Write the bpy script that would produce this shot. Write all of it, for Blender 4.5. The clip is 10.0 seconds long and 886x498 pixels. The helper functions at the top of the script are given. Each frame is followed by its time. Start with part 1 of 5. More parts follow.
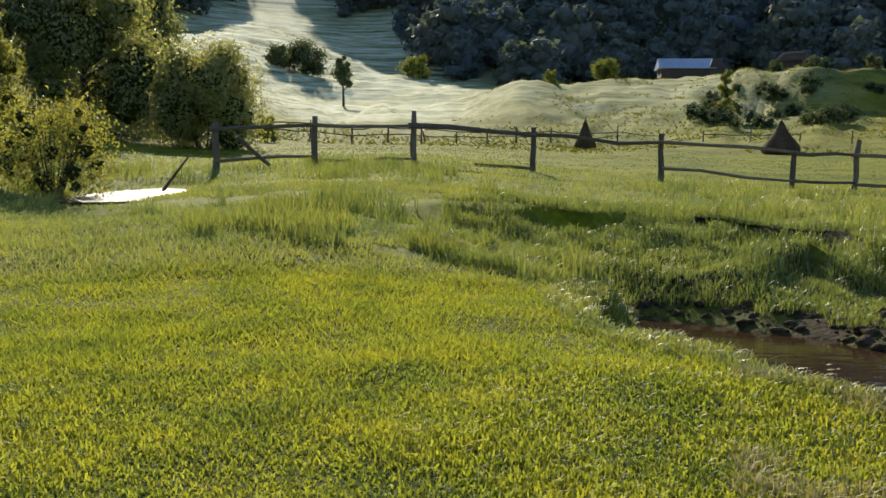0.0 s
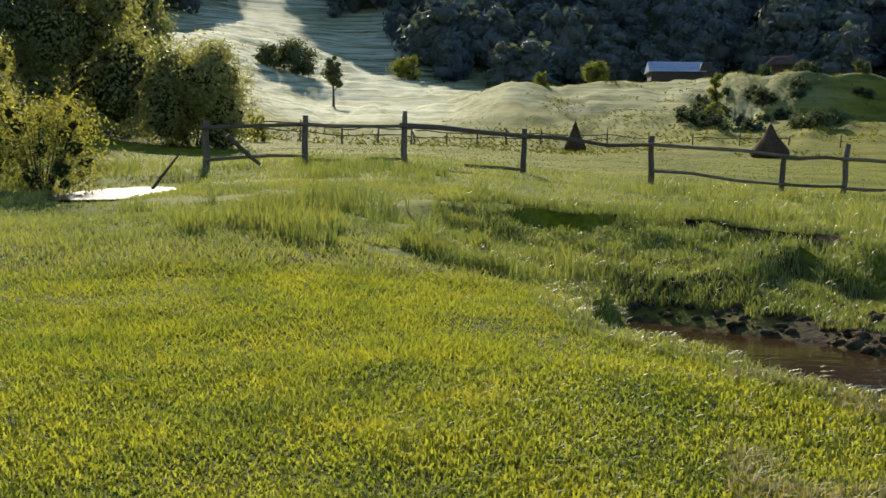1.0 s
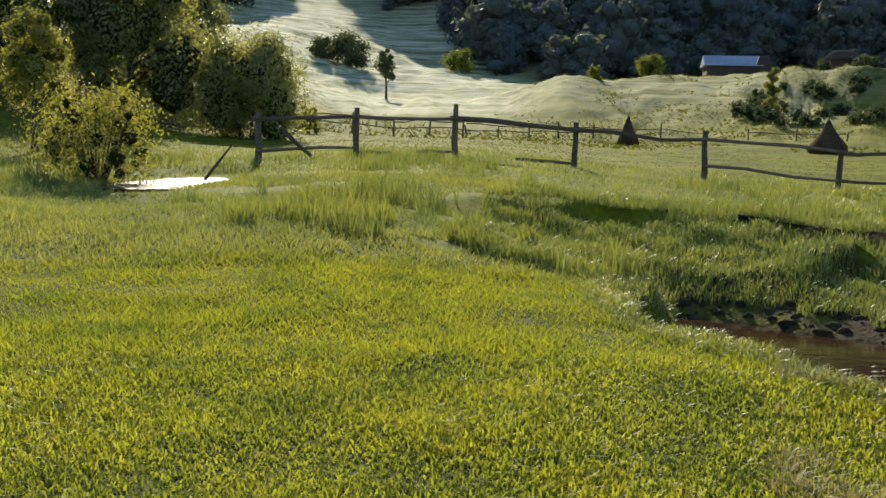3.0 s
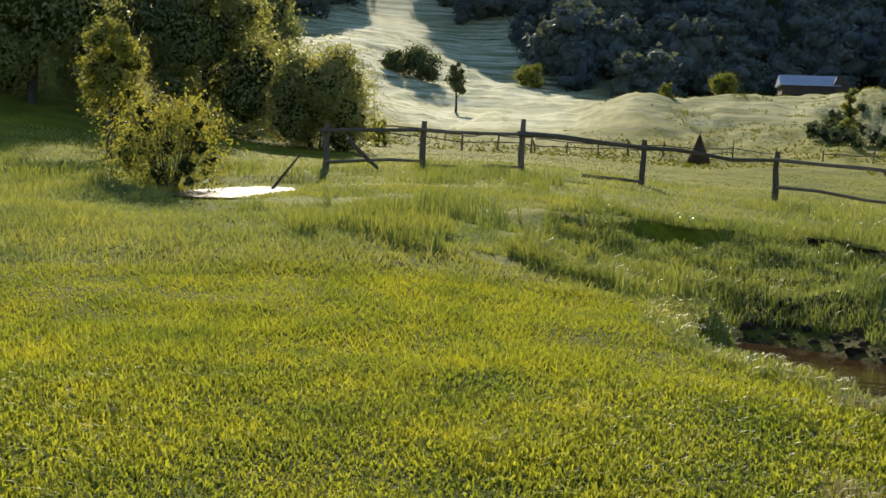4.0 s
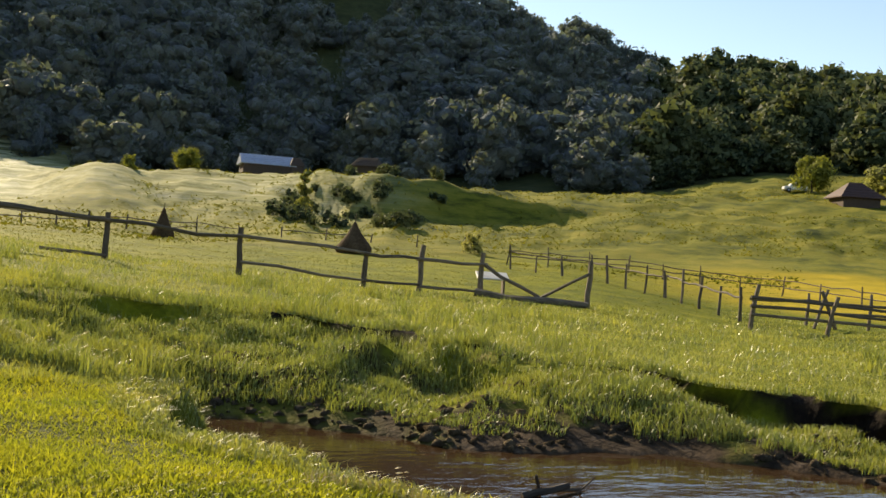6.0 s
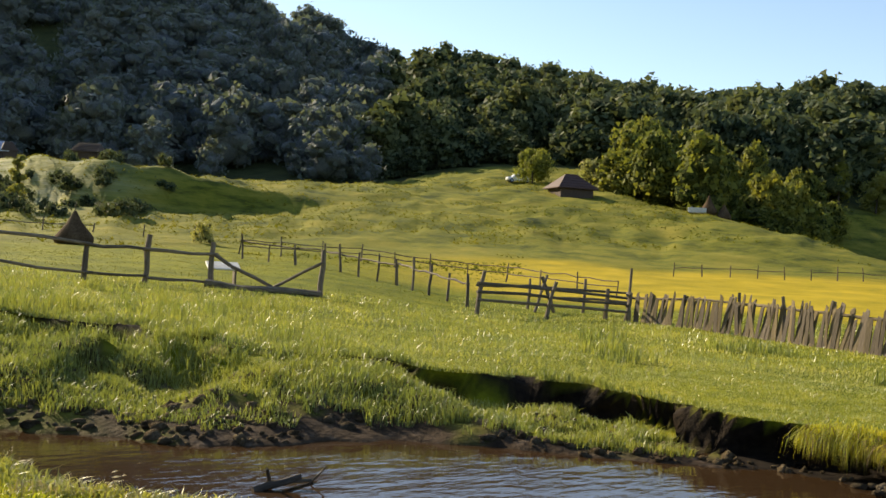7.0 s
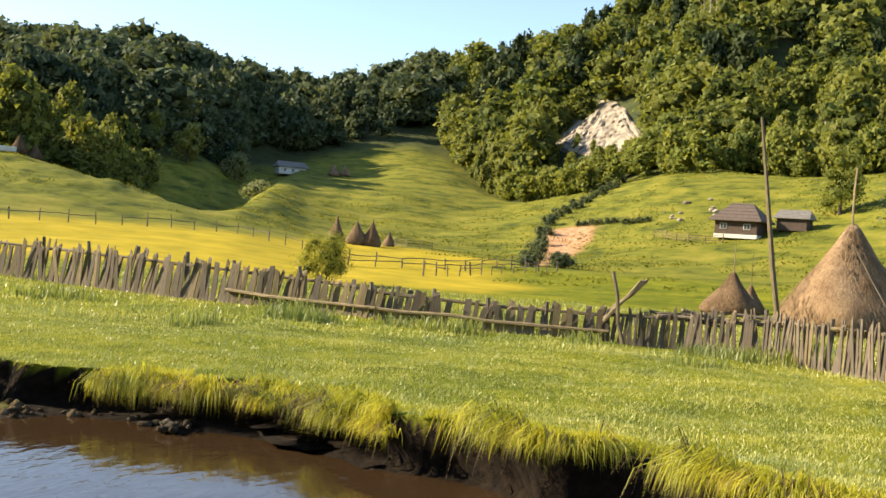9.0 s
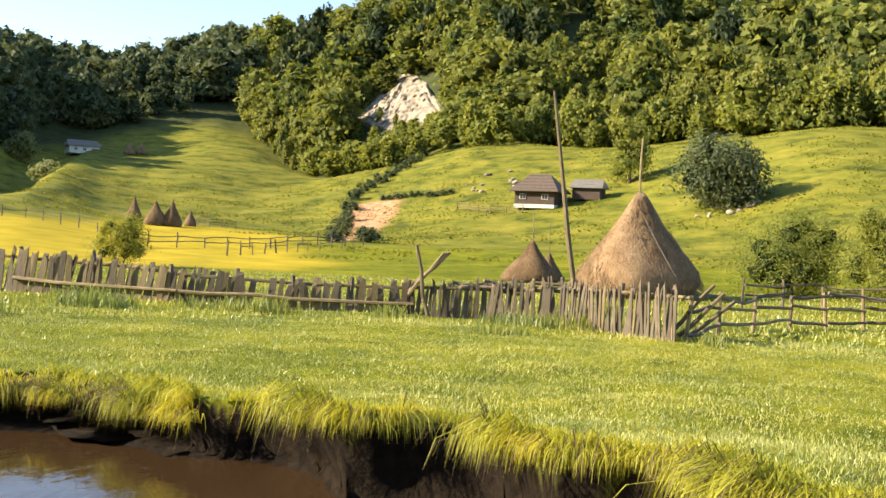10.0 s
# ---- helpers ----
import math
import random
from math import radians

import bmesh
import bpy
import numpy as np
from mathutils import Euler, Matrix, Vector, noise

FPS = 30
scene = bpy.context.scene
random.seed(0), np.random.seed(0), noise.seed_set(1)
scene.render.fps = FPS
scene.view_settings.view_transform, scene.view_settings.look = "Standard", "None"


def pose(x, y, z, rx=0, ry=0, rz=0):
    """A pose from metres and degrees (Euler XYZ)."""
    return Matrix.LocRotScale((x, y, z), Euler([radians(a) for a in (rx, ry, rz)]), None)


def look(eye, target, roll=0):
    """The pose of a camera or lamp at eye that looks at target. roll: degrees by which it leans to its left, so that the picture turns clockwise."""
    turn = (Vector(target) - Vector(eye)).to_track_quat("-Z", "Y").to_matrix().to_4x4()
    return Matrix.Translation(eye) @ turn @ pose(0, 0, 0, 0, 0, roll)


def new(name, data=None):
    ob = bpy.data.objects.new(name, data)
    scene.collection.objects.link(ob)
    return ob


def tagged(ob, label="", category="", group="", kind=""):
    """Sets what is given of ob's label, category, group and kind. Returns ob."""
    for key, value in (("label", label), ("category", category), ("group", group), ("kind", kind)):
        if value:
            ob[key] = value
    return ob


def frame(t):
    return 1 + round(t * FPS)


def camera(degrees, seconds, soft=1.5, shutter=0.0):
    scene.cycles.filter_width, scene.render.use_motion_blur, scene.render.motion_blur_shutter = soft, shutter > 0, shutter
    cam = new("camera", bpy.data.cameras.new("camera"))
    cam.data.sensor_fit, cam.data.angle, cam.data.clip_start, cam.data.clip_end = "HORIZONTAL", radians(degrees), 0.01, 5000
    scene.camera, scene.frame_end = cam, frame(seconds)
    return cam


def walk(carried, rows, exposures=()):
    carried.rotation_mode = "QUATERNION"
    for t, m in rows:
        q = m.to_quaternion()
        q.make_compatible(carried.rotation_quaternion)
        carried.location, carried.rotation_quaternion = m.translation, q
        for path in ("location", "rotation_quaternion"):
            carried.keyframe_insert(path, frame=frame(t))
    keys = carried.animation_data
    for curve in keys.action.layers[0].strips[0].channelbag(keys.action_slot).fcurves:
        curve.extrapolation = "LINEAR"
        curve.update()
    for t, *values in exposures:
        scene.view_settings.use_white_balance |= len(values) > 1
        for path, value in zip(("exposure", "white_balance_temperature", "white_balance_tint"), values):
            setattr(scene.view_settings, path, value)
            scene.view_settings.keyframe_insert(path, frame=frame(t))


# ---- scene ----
# seconds, stops, kelvin, tint
EXPOSURES = [(0.0, 0.58, 6400, 9), (4.0, 0.58, 6700, 9), (4.6, 0.58, 7300, 9), (5.0, 0.55, 8000, 10), (5.5, 0.66, 8000, 11), (7.0, 0.86, 7500, 12), (7.5, 0.94, 7300, 12), (8.0, 1.2, 7350, 12), (8.5, 1.28, 7300, 12), (9.5, 1.4, 7150, 12), (10.0, 1.5, 7150, 12)]
cam = camera(46.25, 10.0, soft=1.55)
# seconds, place of the eye, tilt, lean, heading
PATH = [
    (0.0, -0.000, 0.000, 1.200, -5.50, -0.40, 0.00),
    (0.5, -0.015, 0.027, 1.186, -5.45, -0.80, -0.08),
    (1.0, -0.027, 0.025, 1.185, -5.43, -0.87, -0.57),
    (1.5, -0.012, 0.019, 1.182, -5.17, -0.50, -0.05),
    (2.0, -0.004, 0.015, 1.187, -5.28, -0.61, 1.11),
    (3.5, 0.028, 0.045, 1.179, -6.04, -2.26, 3.69),
    (4.0, 0.072, 0.045, 1.191, -5.22, -2.57, 6.08),
    (4.5, 0.050, -0.037, 1.217, -3.69, -3.77, 3.11),
    (5.0, 0.025, 0.146, 1.213, -1.22, -3.81, -6.37),
    (5.5, 0.014, 0.178, 1.220, -0.23, -3.88, -15.67),
    (7.0, 0.114, 0.269, 1.227, 0.69, -3.20, -37.56),
    (7.5, 0.119, 0.237, 1.234, 0.32, -3.53, -47.99),
    (8.0, 0.228, 0.238, 1.237, 0.07, -4.21, -59.03),
    (8.5, 0.212, 0.159, 1.241, 0.20, -3.99, -67.52),
    (9.0, 0.205, 0.084, 1.257, 0.12, -4.42, -74.22),
    (9.5, 0.156, 0.013, 1.271, -0.28, -3.70, -79.26),
    (10.0, 0.189, 0.017, 1.283, -0.61, -2.63, -84.88),
]
walk(cam, [(t, pose(x, y, z, 90 + tilt, lean, turn)) for t, x, y, z, tilt, lean, turn in PATH], EXPOSURES)

# ---- light ----
SUN_AZ, SUN_EL = -11.0, 27.0          # bearing east of the y axis, height
world = bpy.data.worlds.new("sky")
scene.world = world
world.use_nodes = True
wn = world.node_tree
sky = wn.nodes.new("ShaderNodeTexSky")
sky.sky_type = "NISHITA"
sky.sun_disc = False
sky.sun_elevation, sky.sun_rotation = radians(SUN_EL), radians(SUN_AZ)
sky.altitude, sky.air_density, sky.dust_density, sky.ozone_density = 900, 1.0, 0.3, 2.2
wn.links.new(sky.outputs[0], wn.nodes["Background"].inputs[0])
wn.nodes["Background"].inputs[1].default_value = 0.13
sun_data = bpy.data.lights.new("sun", "SUN")
sun_data.energy, sun_data.angle, sun_data.color = 5.0, radians(0.6), (1.0, 0.90, 0.70)
sun = new("sun", sun_data)
sun.matrix_world = look((200 * math.sin(radians(SUN_AZ)), 200 * math.cos(radians(SUN_AZ)), 200 * math.tan(radians(SUN_EL))), (0, 0, 0))

# ---- materials ----
def material(name, rough=0.8, metal=0.0):
    m = bpy.data.materials.new(name)
    m.use_nodes = True
    b = m.node_tree.nodes["Principled BSDF"]
    b.inputs["Roughness"].default_value, b.inputs["Metallic"].default_value = rough, metal
    return m, m.node_tree, b


def node(tree, kind, **values):
    n = tree.nodes.new(kind)
    for k, v in values.items():
        n.inputs[k].default_value = v
    return n


def ramp(tree, source, stops):
    n = tree.nodes.new("ShaderNodeValToRGB")
    while len(n.color_ramp.elements) < len(stops):
        n.color_ramp.elements.new(0.5)
    for e, (p, c) in zip(n.color_ramp.elements, stops):
        e.position, e.color = p, (*c, 1)
    tree.links.new(source, n.inputs[0])
    return n.outputs[0]


def noise_out(tree, scale, detail=4.0, stretch=None, rough=0.6):
    geo = tree.nodes.new("ShaderNodeNewGeometry")
    n = node(tree, "ShaderNodeTexNoise", Scale=scale, Detail=detail, Roughness=rough)
    src = geo.outputs["Position"]
    if stretch:
        mp = tree.nodes.new("ShaderNodeMapping")
        mp.inputs["Scale"].default_value = stretch
        tree.links.new(src, mp.inputs[0])
        src = mp.outputs[0]
    tree.links.new(src, n.inputs["Vector"])
    return n.outputs["Fac"]


def mix(tree, fac, a, b, mode="MIX"):
    n = tree.nodes.new("ShaderNodeMix")
    n.data_type, n.blend_type = "RGBA", mode
    for v, i in ((fac, 0), (a, 6), (b, 7)):
        if isinstance(v, (int, float)):
            n.inputs[i].default_value = v
        elif isinstance(v, tuple):
            n.inputs[i].default_value = (*v, 1)
        else:
            tree.links.new(v, n.inputs[i])
    return n.outputs[2]


def bump(tree, bsdf, height, strength, distance):
    n = node(tree, "ShaderNodeBump", Strength=strength, Distance=distance)
    tree.links.new(height, n.inputs["Height"])
    tree.links.new(n.outputs[0], bsdf.inputs["Normal"])


def leaf_material(name, dark, light, glow=0.35, rough=0.6, big=0.15, shine=0.3):
    """Leaves and blades: a little light passes through them."""
    m, t, b = material(name, rough)
    b.inputs["Specular IOR Level"].default_value = shine
    geo = t.nodes.new("ShaderNodeNewGeometry")
    own = ramp(t, geo.outputs["Random Per Island"], [(0.0, dark), (1.0, light)])
    patch = ramp(t, noise_out(t, big, 3.0), [(0.34, (light[0] * 0.5, light[1] * 0.62, light[2] * 0.8)), (0.52, light), (0.68, (light[0] * 1.35, light[1] * 1.2, light[2]))])
    col = mix(t, 0.55, own, patch)
    t.links.new(col, b.inputs["Base Color"])
    tr = node(t, "ShaderNodeBsdfTranslucent")
    bright = mix(t, 1.0, col, (1.25, 1.2, 0.6), "MULTIPLY")
    t.links.new(bright, tr.inputs[0])
    mx = node(t, "ShaderNodeMixShader", Fac=glow)
    t.links.new(b.outputs[0], mx.inputs[1])
    t.links.new(tr.outputs[0], mx.inputs[2])
    t.links.new(mx.outputs[0], t.nodes["Material Output"].inputs[0])
    return m


def ground_material():
    m, t, b = material("meadow_ground", 0.9)
    grass = ramp(t, noise_out(t, 1.3, 6.0), [(0.25, (0.080, 0.100, 0.006)), (0.5, (0.165, 0.180, 0.010)), (0.78, (0.25, 0.23, 0.022))])
    wide = ramp(t, noise_out(t, 0.045, 5.0), [(0.3, (0.62, 0.72, 0.55)), (0.5, (1.0, 1.0, 1.0)), (0.75, (1.25, 1.12, 0.9))])
    fine = ramp(t, noise_out(t, 9.0, 4.0), [(0.3, (0.6, 0.65, 0.55)), (0.7, (1.2, 1.15, 1.1))])
    mid = ramp(t, noise_out(t, 0.33, 4.0), [(0.33, (0.66, 0.72, 0.66)), (0.5, (1.0, 1.0, 1.0)), (0.68, (1.3, 1.22, 1.15))])
    col = mix(t, 1.0, mix(t, 1.0, mix(t, 1.0, grass, wide, "MULTIPLY"), fine, "MULTIPLY"), mid, "MULTIPLY")
    hill = ramp(t, noise_out(t, 0.5, 8.0, (0.35, 0.35, 1.5), 0.75), [(0.36, (0.042, 0.058, 0.010)), (0.5, (0.150, 0.154, 0.019)), (0.66, (0.245, 0.212, 0.034))])
    gold = ramp(t, noise_out(t, 0.35, 5.0), [(0.3, (0.27, 0.22, 0.015)), (0.5, (0.40, 0.30, 0.02)), (0.7, (0.52, 0.37, 0.03))])
    # bright slope: the sun's whitening of the grass is put into this colour
    pale = ramp(t, noise_out(t, 0.9, 6.0, (0.06, 0.16, 1.3), 0.75), [(0.36, (0.075, 0.090, 0.035)), (0.47, (0.34, 0.35, 0.18)), (0.62, (0.66, 0.65, 0.46))])
    mud = ramp(t, noise_out(t, 5.0, 7.0), [(0.3, (0.020, 0.013, 0.008)), (0.55, (0.050, 0.033, 0.020)), (0.8, (0.135, 0.10, 0.07))])
    soil = ramp(t, noise_out(t, 1.2, 6.0), [(0.3, (0.30, 0.145, 0.06)), (0.6, (0.50, 0.29, 0.16)), (0.8, (0.62, 0.46, 0.32))])
    # near-black soil: the shade of the undercut bank put into its colour
    bank_shade = ramp(t, noise_out(t, 8.0, 6.0), [(0.3, (0.006, 0.004, 0.003)), (0.75, (0.022, 0.015, 0.009))])
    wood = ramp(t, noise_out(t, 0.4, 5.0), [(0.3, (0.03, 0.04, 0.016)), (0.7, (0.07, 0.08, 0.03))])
    # dark lawn ground, coloured for the shaded gaps between blades
    under_blade_dark = ramp(t, noise_out(t, 14.0, 5.0), [(0.3, (0.022, 0.028, 0.006)), (0.7, (0.085, 0.095, 0.020))])
    for key, other in (("hill", hill), ("gold", gold), ("pale", pale), ("wood", wood), ("soil", soil), ("mud", mud), ("bank_shade", bank_shade), ("under_blade_dark", under_blade_dark)):
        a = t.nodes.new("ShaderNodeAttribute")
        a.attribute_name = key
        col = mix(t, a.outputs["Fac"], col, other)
    t.links.new(col, b.inputs["Base Color"])
    b.inputs["Specular IOR Level"].default_value = 0.10
    bump(t, b, noise_out(t, 7.0, 8.0), 0.55, 0.12)
    return m


def water_material(rough_sea=0.14):
    m, t, b = material("creek_water", 0.03 if rough_sea < 0.5 else 0.3)
    b.inputs["Base Color"].default_value = (0.040, 0.023, 0.011, 1)
    b.inputs["IOR"].default_value = 1.33
    wave = noise_out(t, 2.6, 4.0, (1.0, 2.0, 1.0), 0.5)
    bump(t, b, wave, rough_sea, 0.06 if rough_sea < 0.5 else 0.25)
    return m


def wood_material(name, dark, light):
    m, t, b = material(name, 0.85)
    info = t.nodes.new("ShaderNodeObjectInfo")
    tc = t.nodes.new("ShaderNodeTexCoord")
    mp = t.nodes.new("ShaderNodeMapping")
    mp.inputs["Scale"].default_value = (1, 1, 0.12)
    t.links.new(tc.outputs["Object"], mp.inputs[0])
    n = node(t, "ShaderNodeTexNoise", Scale=28.0, Detail=6.0, Roughness=0.65)
    t.links.new(mp.outputs[0], n.inputs["Vector"])
    col = ramp(t, n.outputs["Fac"], [(0.3, dark), (0.7, light)])
    own = ramp(t, info.outputs["Random"], [(0.0, (0.62, 0.6, 0.58)), (1.0, (1.3, 1.25, 1.18))])
    t.links.new(mix(t, 1.0, col, own, "MULTIPLY"), b.inputs["Base Color"])
    bump(t, b, n.outputs["Fac"], 0.6, 0.015)
    return m


GROUND = ground_material()
WATER = water_material()
POND = water_material(0.9)
OLD_WOOD = wood_material("weathered_wood", (0.055, 0.043, 0.032), (0.20, 0.165, 0.125))
GREY_WOOD = wood_material("pale_grey_wood", (0.082, 0.063, 0.036), (0.27, 0.212, 0.120))
BARK = wood_material("bark", (0.03, 0.024, 0.018), (0.10, 0.08, 0.06))
# FOREST bluer and darker, SUNNY_LEAF lighter: shade, haze and sunlight in the leaf colours
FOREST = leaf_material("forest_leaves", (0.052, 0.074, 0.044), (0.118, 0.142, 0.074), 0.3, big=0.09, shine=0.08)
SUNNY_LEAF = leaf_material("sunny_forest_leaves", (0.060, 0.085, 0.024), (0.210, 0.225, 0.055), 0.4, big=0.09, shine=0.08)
# mountain woods: blue haze and shade mixed into the leaf colour
SHADE_LEAF = leaf_material("hazy_shade_leaves", (0.070, 0.092, 0.082), (0.118, 0.142, 0.122), 0.35, big=0.09, shine=0.05)


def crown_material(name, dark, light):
    """The leafy body of a crown: clumps light, gaps coloured dark as if shaded, rough to the light."""
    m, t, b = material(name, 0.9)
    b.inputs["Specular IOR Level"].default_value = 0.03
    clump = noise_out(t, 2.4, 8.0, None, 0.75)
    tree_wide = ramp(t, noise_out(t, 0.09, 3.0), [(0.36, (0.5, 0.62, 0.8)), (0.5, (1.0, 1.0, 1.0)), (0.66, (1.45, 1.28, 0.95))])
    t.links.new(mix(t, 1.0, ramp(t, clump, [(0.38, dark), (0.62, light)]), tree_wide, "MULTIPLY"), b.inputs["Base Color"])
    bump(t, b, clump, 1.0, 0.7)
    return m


# most bodies darker than their leaves: the crown's inner shade is in the colour
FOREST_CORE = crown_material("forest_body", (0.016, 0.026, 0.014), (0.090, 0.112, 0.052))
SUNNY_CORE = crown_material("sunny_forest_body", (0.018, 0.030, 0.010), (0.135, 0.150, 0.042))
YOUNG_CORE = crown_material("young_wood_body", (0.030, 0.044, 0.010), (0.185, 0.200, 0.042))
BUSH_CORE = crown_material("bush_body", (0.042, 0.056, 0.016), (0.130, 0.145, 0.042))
# same haze tint in the bodies of the mountain woods
SHADE_CORE = crown_material("hazy_shade_body", (0.072, 0.092, 0.084), (0.112, 0.132, 0.116))
# a bluish sheen imitates haze over the mountain woods
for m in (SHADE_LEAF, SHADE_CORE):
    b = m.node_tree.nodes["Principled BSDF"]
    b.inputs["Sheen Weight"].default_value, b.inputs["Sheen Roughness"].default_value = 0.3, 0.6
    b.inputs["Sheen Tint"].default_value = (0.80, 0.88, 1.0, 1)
LIGHT_LEAF = leaf_material("light_leaves", (0.095, 0.125, 0.026), (0.250, 0.265, 0.062), 0.45, shine=0.15)
BUSH_LEAF = leaf_material("bush_leaves", (0.100, 0.118, 0.050), (0.330, 0.340, 0.150), 0.55, 0.5, shine=0.6)
PINE_LEAF = leaf_material("pine_needles", (0.022, 0.036, 0.018), (0.060, 0.080, 0.032), 0.2, big=0.09, shine=0.1)
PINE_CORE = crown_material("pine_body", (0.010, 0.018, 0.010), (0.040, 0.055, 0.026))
YELLOW_LEAF = leaf_material("yellow_green_leaves", (0.125, 0.148, 0.036), (0.290, 0.290, 0.085), 0.5, shine=0.3)

# ---- building blocks ----
def mesh_of(name, verts, faces, mat, smooth=False):
    me = bpy.data.meshes.new(name)
    me.from_pydata([tuple(v) for v in verts] if not isinstance(verts, np.ndarray) else verts.tolist(), [], faces)
    if mat:
        me.materials.append(mat)
    if smooth:
        me.polygons.foreach_set("use_smooth", [True] * len(me.polygons))
    me.update()
    return me


def quick_mesh(name, verts, tris, mat):
    """A large triangle mesh from numpy arrays."""
    me = bpy.data.meshes.new(name)
    n, k = len(verts), len(tris)
    me.vertices.add(n)
    me.vertices.foreach_set("co", np.ascontiguousarray(verts, dtype=np.float32).ravel())
    me.loops.add(3 * k)
    me.loops.foreach_set("vertex_index", np.ascontiguousarray(tris, dtype=np.int32).ravel())
    me.polygons.add(k)
    me.polygons.foreach_set("loop_start", np.arange(0, 3 * k, 3, dtype=np.int32))
    me.update(calc_edges=True)
    me.materials.append(mat)
    return me


def part(name, me, parent, label="", at=None):
    ob = new(name, me)
    ob.parent = parent
    if at is not None:
        ob.matrix_basis = at
    if label:
        ob["label"] = label
    return ob


def thing(name, place, label, category, group="", kind="", turn=0.0, tilt=0.0, size=1.0):
    ob = new(name)
    ob.matrix_basis = pose(*place, tilt, 0, turn) @ Matrix.Scale(size, 4)
    return tagged(ob, label, category, group, kind)


# ---- the lie of the land ----
# bearing (degrees), distance, height along lines that run across the valley
NEAR = [(-60, 12, 0.45), (-20, 12, 0.3), (-8, 12, 0.4), (4, 12, 0.2), (12, 14, 0.1), (20, 14.5, -0.02), (30, 15, -0.2), (40, 16, -0.38), (60, 13, -0.45), (115, 12, -0.45), (140, 12, 0.0), (180, 12, 0.1)]
FENCE_LINE = [(-40, 26, 0.8), (-20, 24, 0.55), (-12, 25, 0.63), (-7, 26, 0.8), (-1.6, 27, 0.89), (5, 28, 0.58), (12, 29, 0.36), (19, 30, 0.2), (31, 31, 0.0), (39, 32, -0.4), (48, 36, -0.4), (55, 31, -0.45), (115, 27, -0.45), (180, 27, 0.3)]
FOOT = [(-40, 40, 3.2), (-25, 38, 2.2), (-15, 45, 1.35), (-7, 60, 1.5), (0, 65, 1.6), (8, 74, 1.4), (18, 62, 1.1), (28, 80, 1.9), (45, 80, 1.7), (58, 85, 1.9), (64, 92, 1.9), (68, 110, 1.4), (75, 106, 0.8),
        (79, 98, 0.5), (84, 90, 0.6), (90, 84, 0.7), (98, 68, 0.3), (108, 58, 0.3), (180, 60, 1.0)]
TERRACE = [(-40, 60, 13), (-25, 60, 10), (-15, 90, 8), (-10, 140, 9.5), (-5, 140, 6.4), (0, 140, 7.4), (5, 130, 9.5), (13, 160, 11.8), (18.5, 120, 9.5), (22, 125, 9.8), (28.5, 130, 9.3), (36, 135, 10.3),
           (44.5, 135, 10.3), (51, 130, 8.5), (57.6, 115, 5.2), (62, 100, 2.4), (64, 130, 4.6), (66, 225, 15.8), (69, 215, 15), (73, 205, 14), (77, 190, 10.2), (82, 180, 13.2), (86, 170, 16.4), (94, 155, 15.6), (105, 125, 14.8), (180, 150, 6)]
BACK = [(-40, 90, 28), (-15, 200, 22), (-10, 260, 34), (-5, 230, 23), (0, 190, 13), (5, 180, 11.5), (13, 205, 13.5), (20, 180, 12), (28, 180, 13), (34, 180, 13.8), (39, 190, 18.8), (48, 190, 20), (55, 180, 13), (60, 190, 14),
        (64, 240, 17), (68, 260, 24), (73, 270, 27.5), (75.5, 250, 20), (77, 205, 11), (82, 190, 14.5), (86, 182, 18), (94, 172, 18), (105, 150, 19.5), (180, 250, 12)]
CREST = [(-40, 180, 75), (-20, 350, 95), (-8, 450, 105), (5, 420, 118), (15, 400, 112), (24, 370, 79), (28, 350, 67), (31, 330, 58), (33.5, 330, 49), (38, 340, 55), (43.5, 340, 49), (50, 340, 42), (54, 330, 41), (58, 320, 44),
         (62, 330, 40), (69, 360, 45), (73, 350, 51), (78, 345, 55), (82, 330, 66), (86, 320, 78), (92, 300, 77), (98.5, 290, 53), (103, 290, 52), (110, 250, 60), (180, 420, 25)]


def rounded(line, b):
    """Radius and height of a line at the bearings b, with its corners eased."""
    pts = [(line[-1][0] - 360, *line[-1][1:])] + line + [(line[0][0] + 360, *line[0][1:])]
    bs, rs, zs = (np.array(v, float) for v in zip(*pts))
    r, z = 0.0, 0.0
    for off, w in ((-1.6, 0.2), (-0.7, 0.3), (0.7, 0.3), (1.6, 0.2)):
        r = r + w * np.interp(b + off, bs, rs)
        z = z + w * np.interp(b + off, bs, zs)
    return r, z


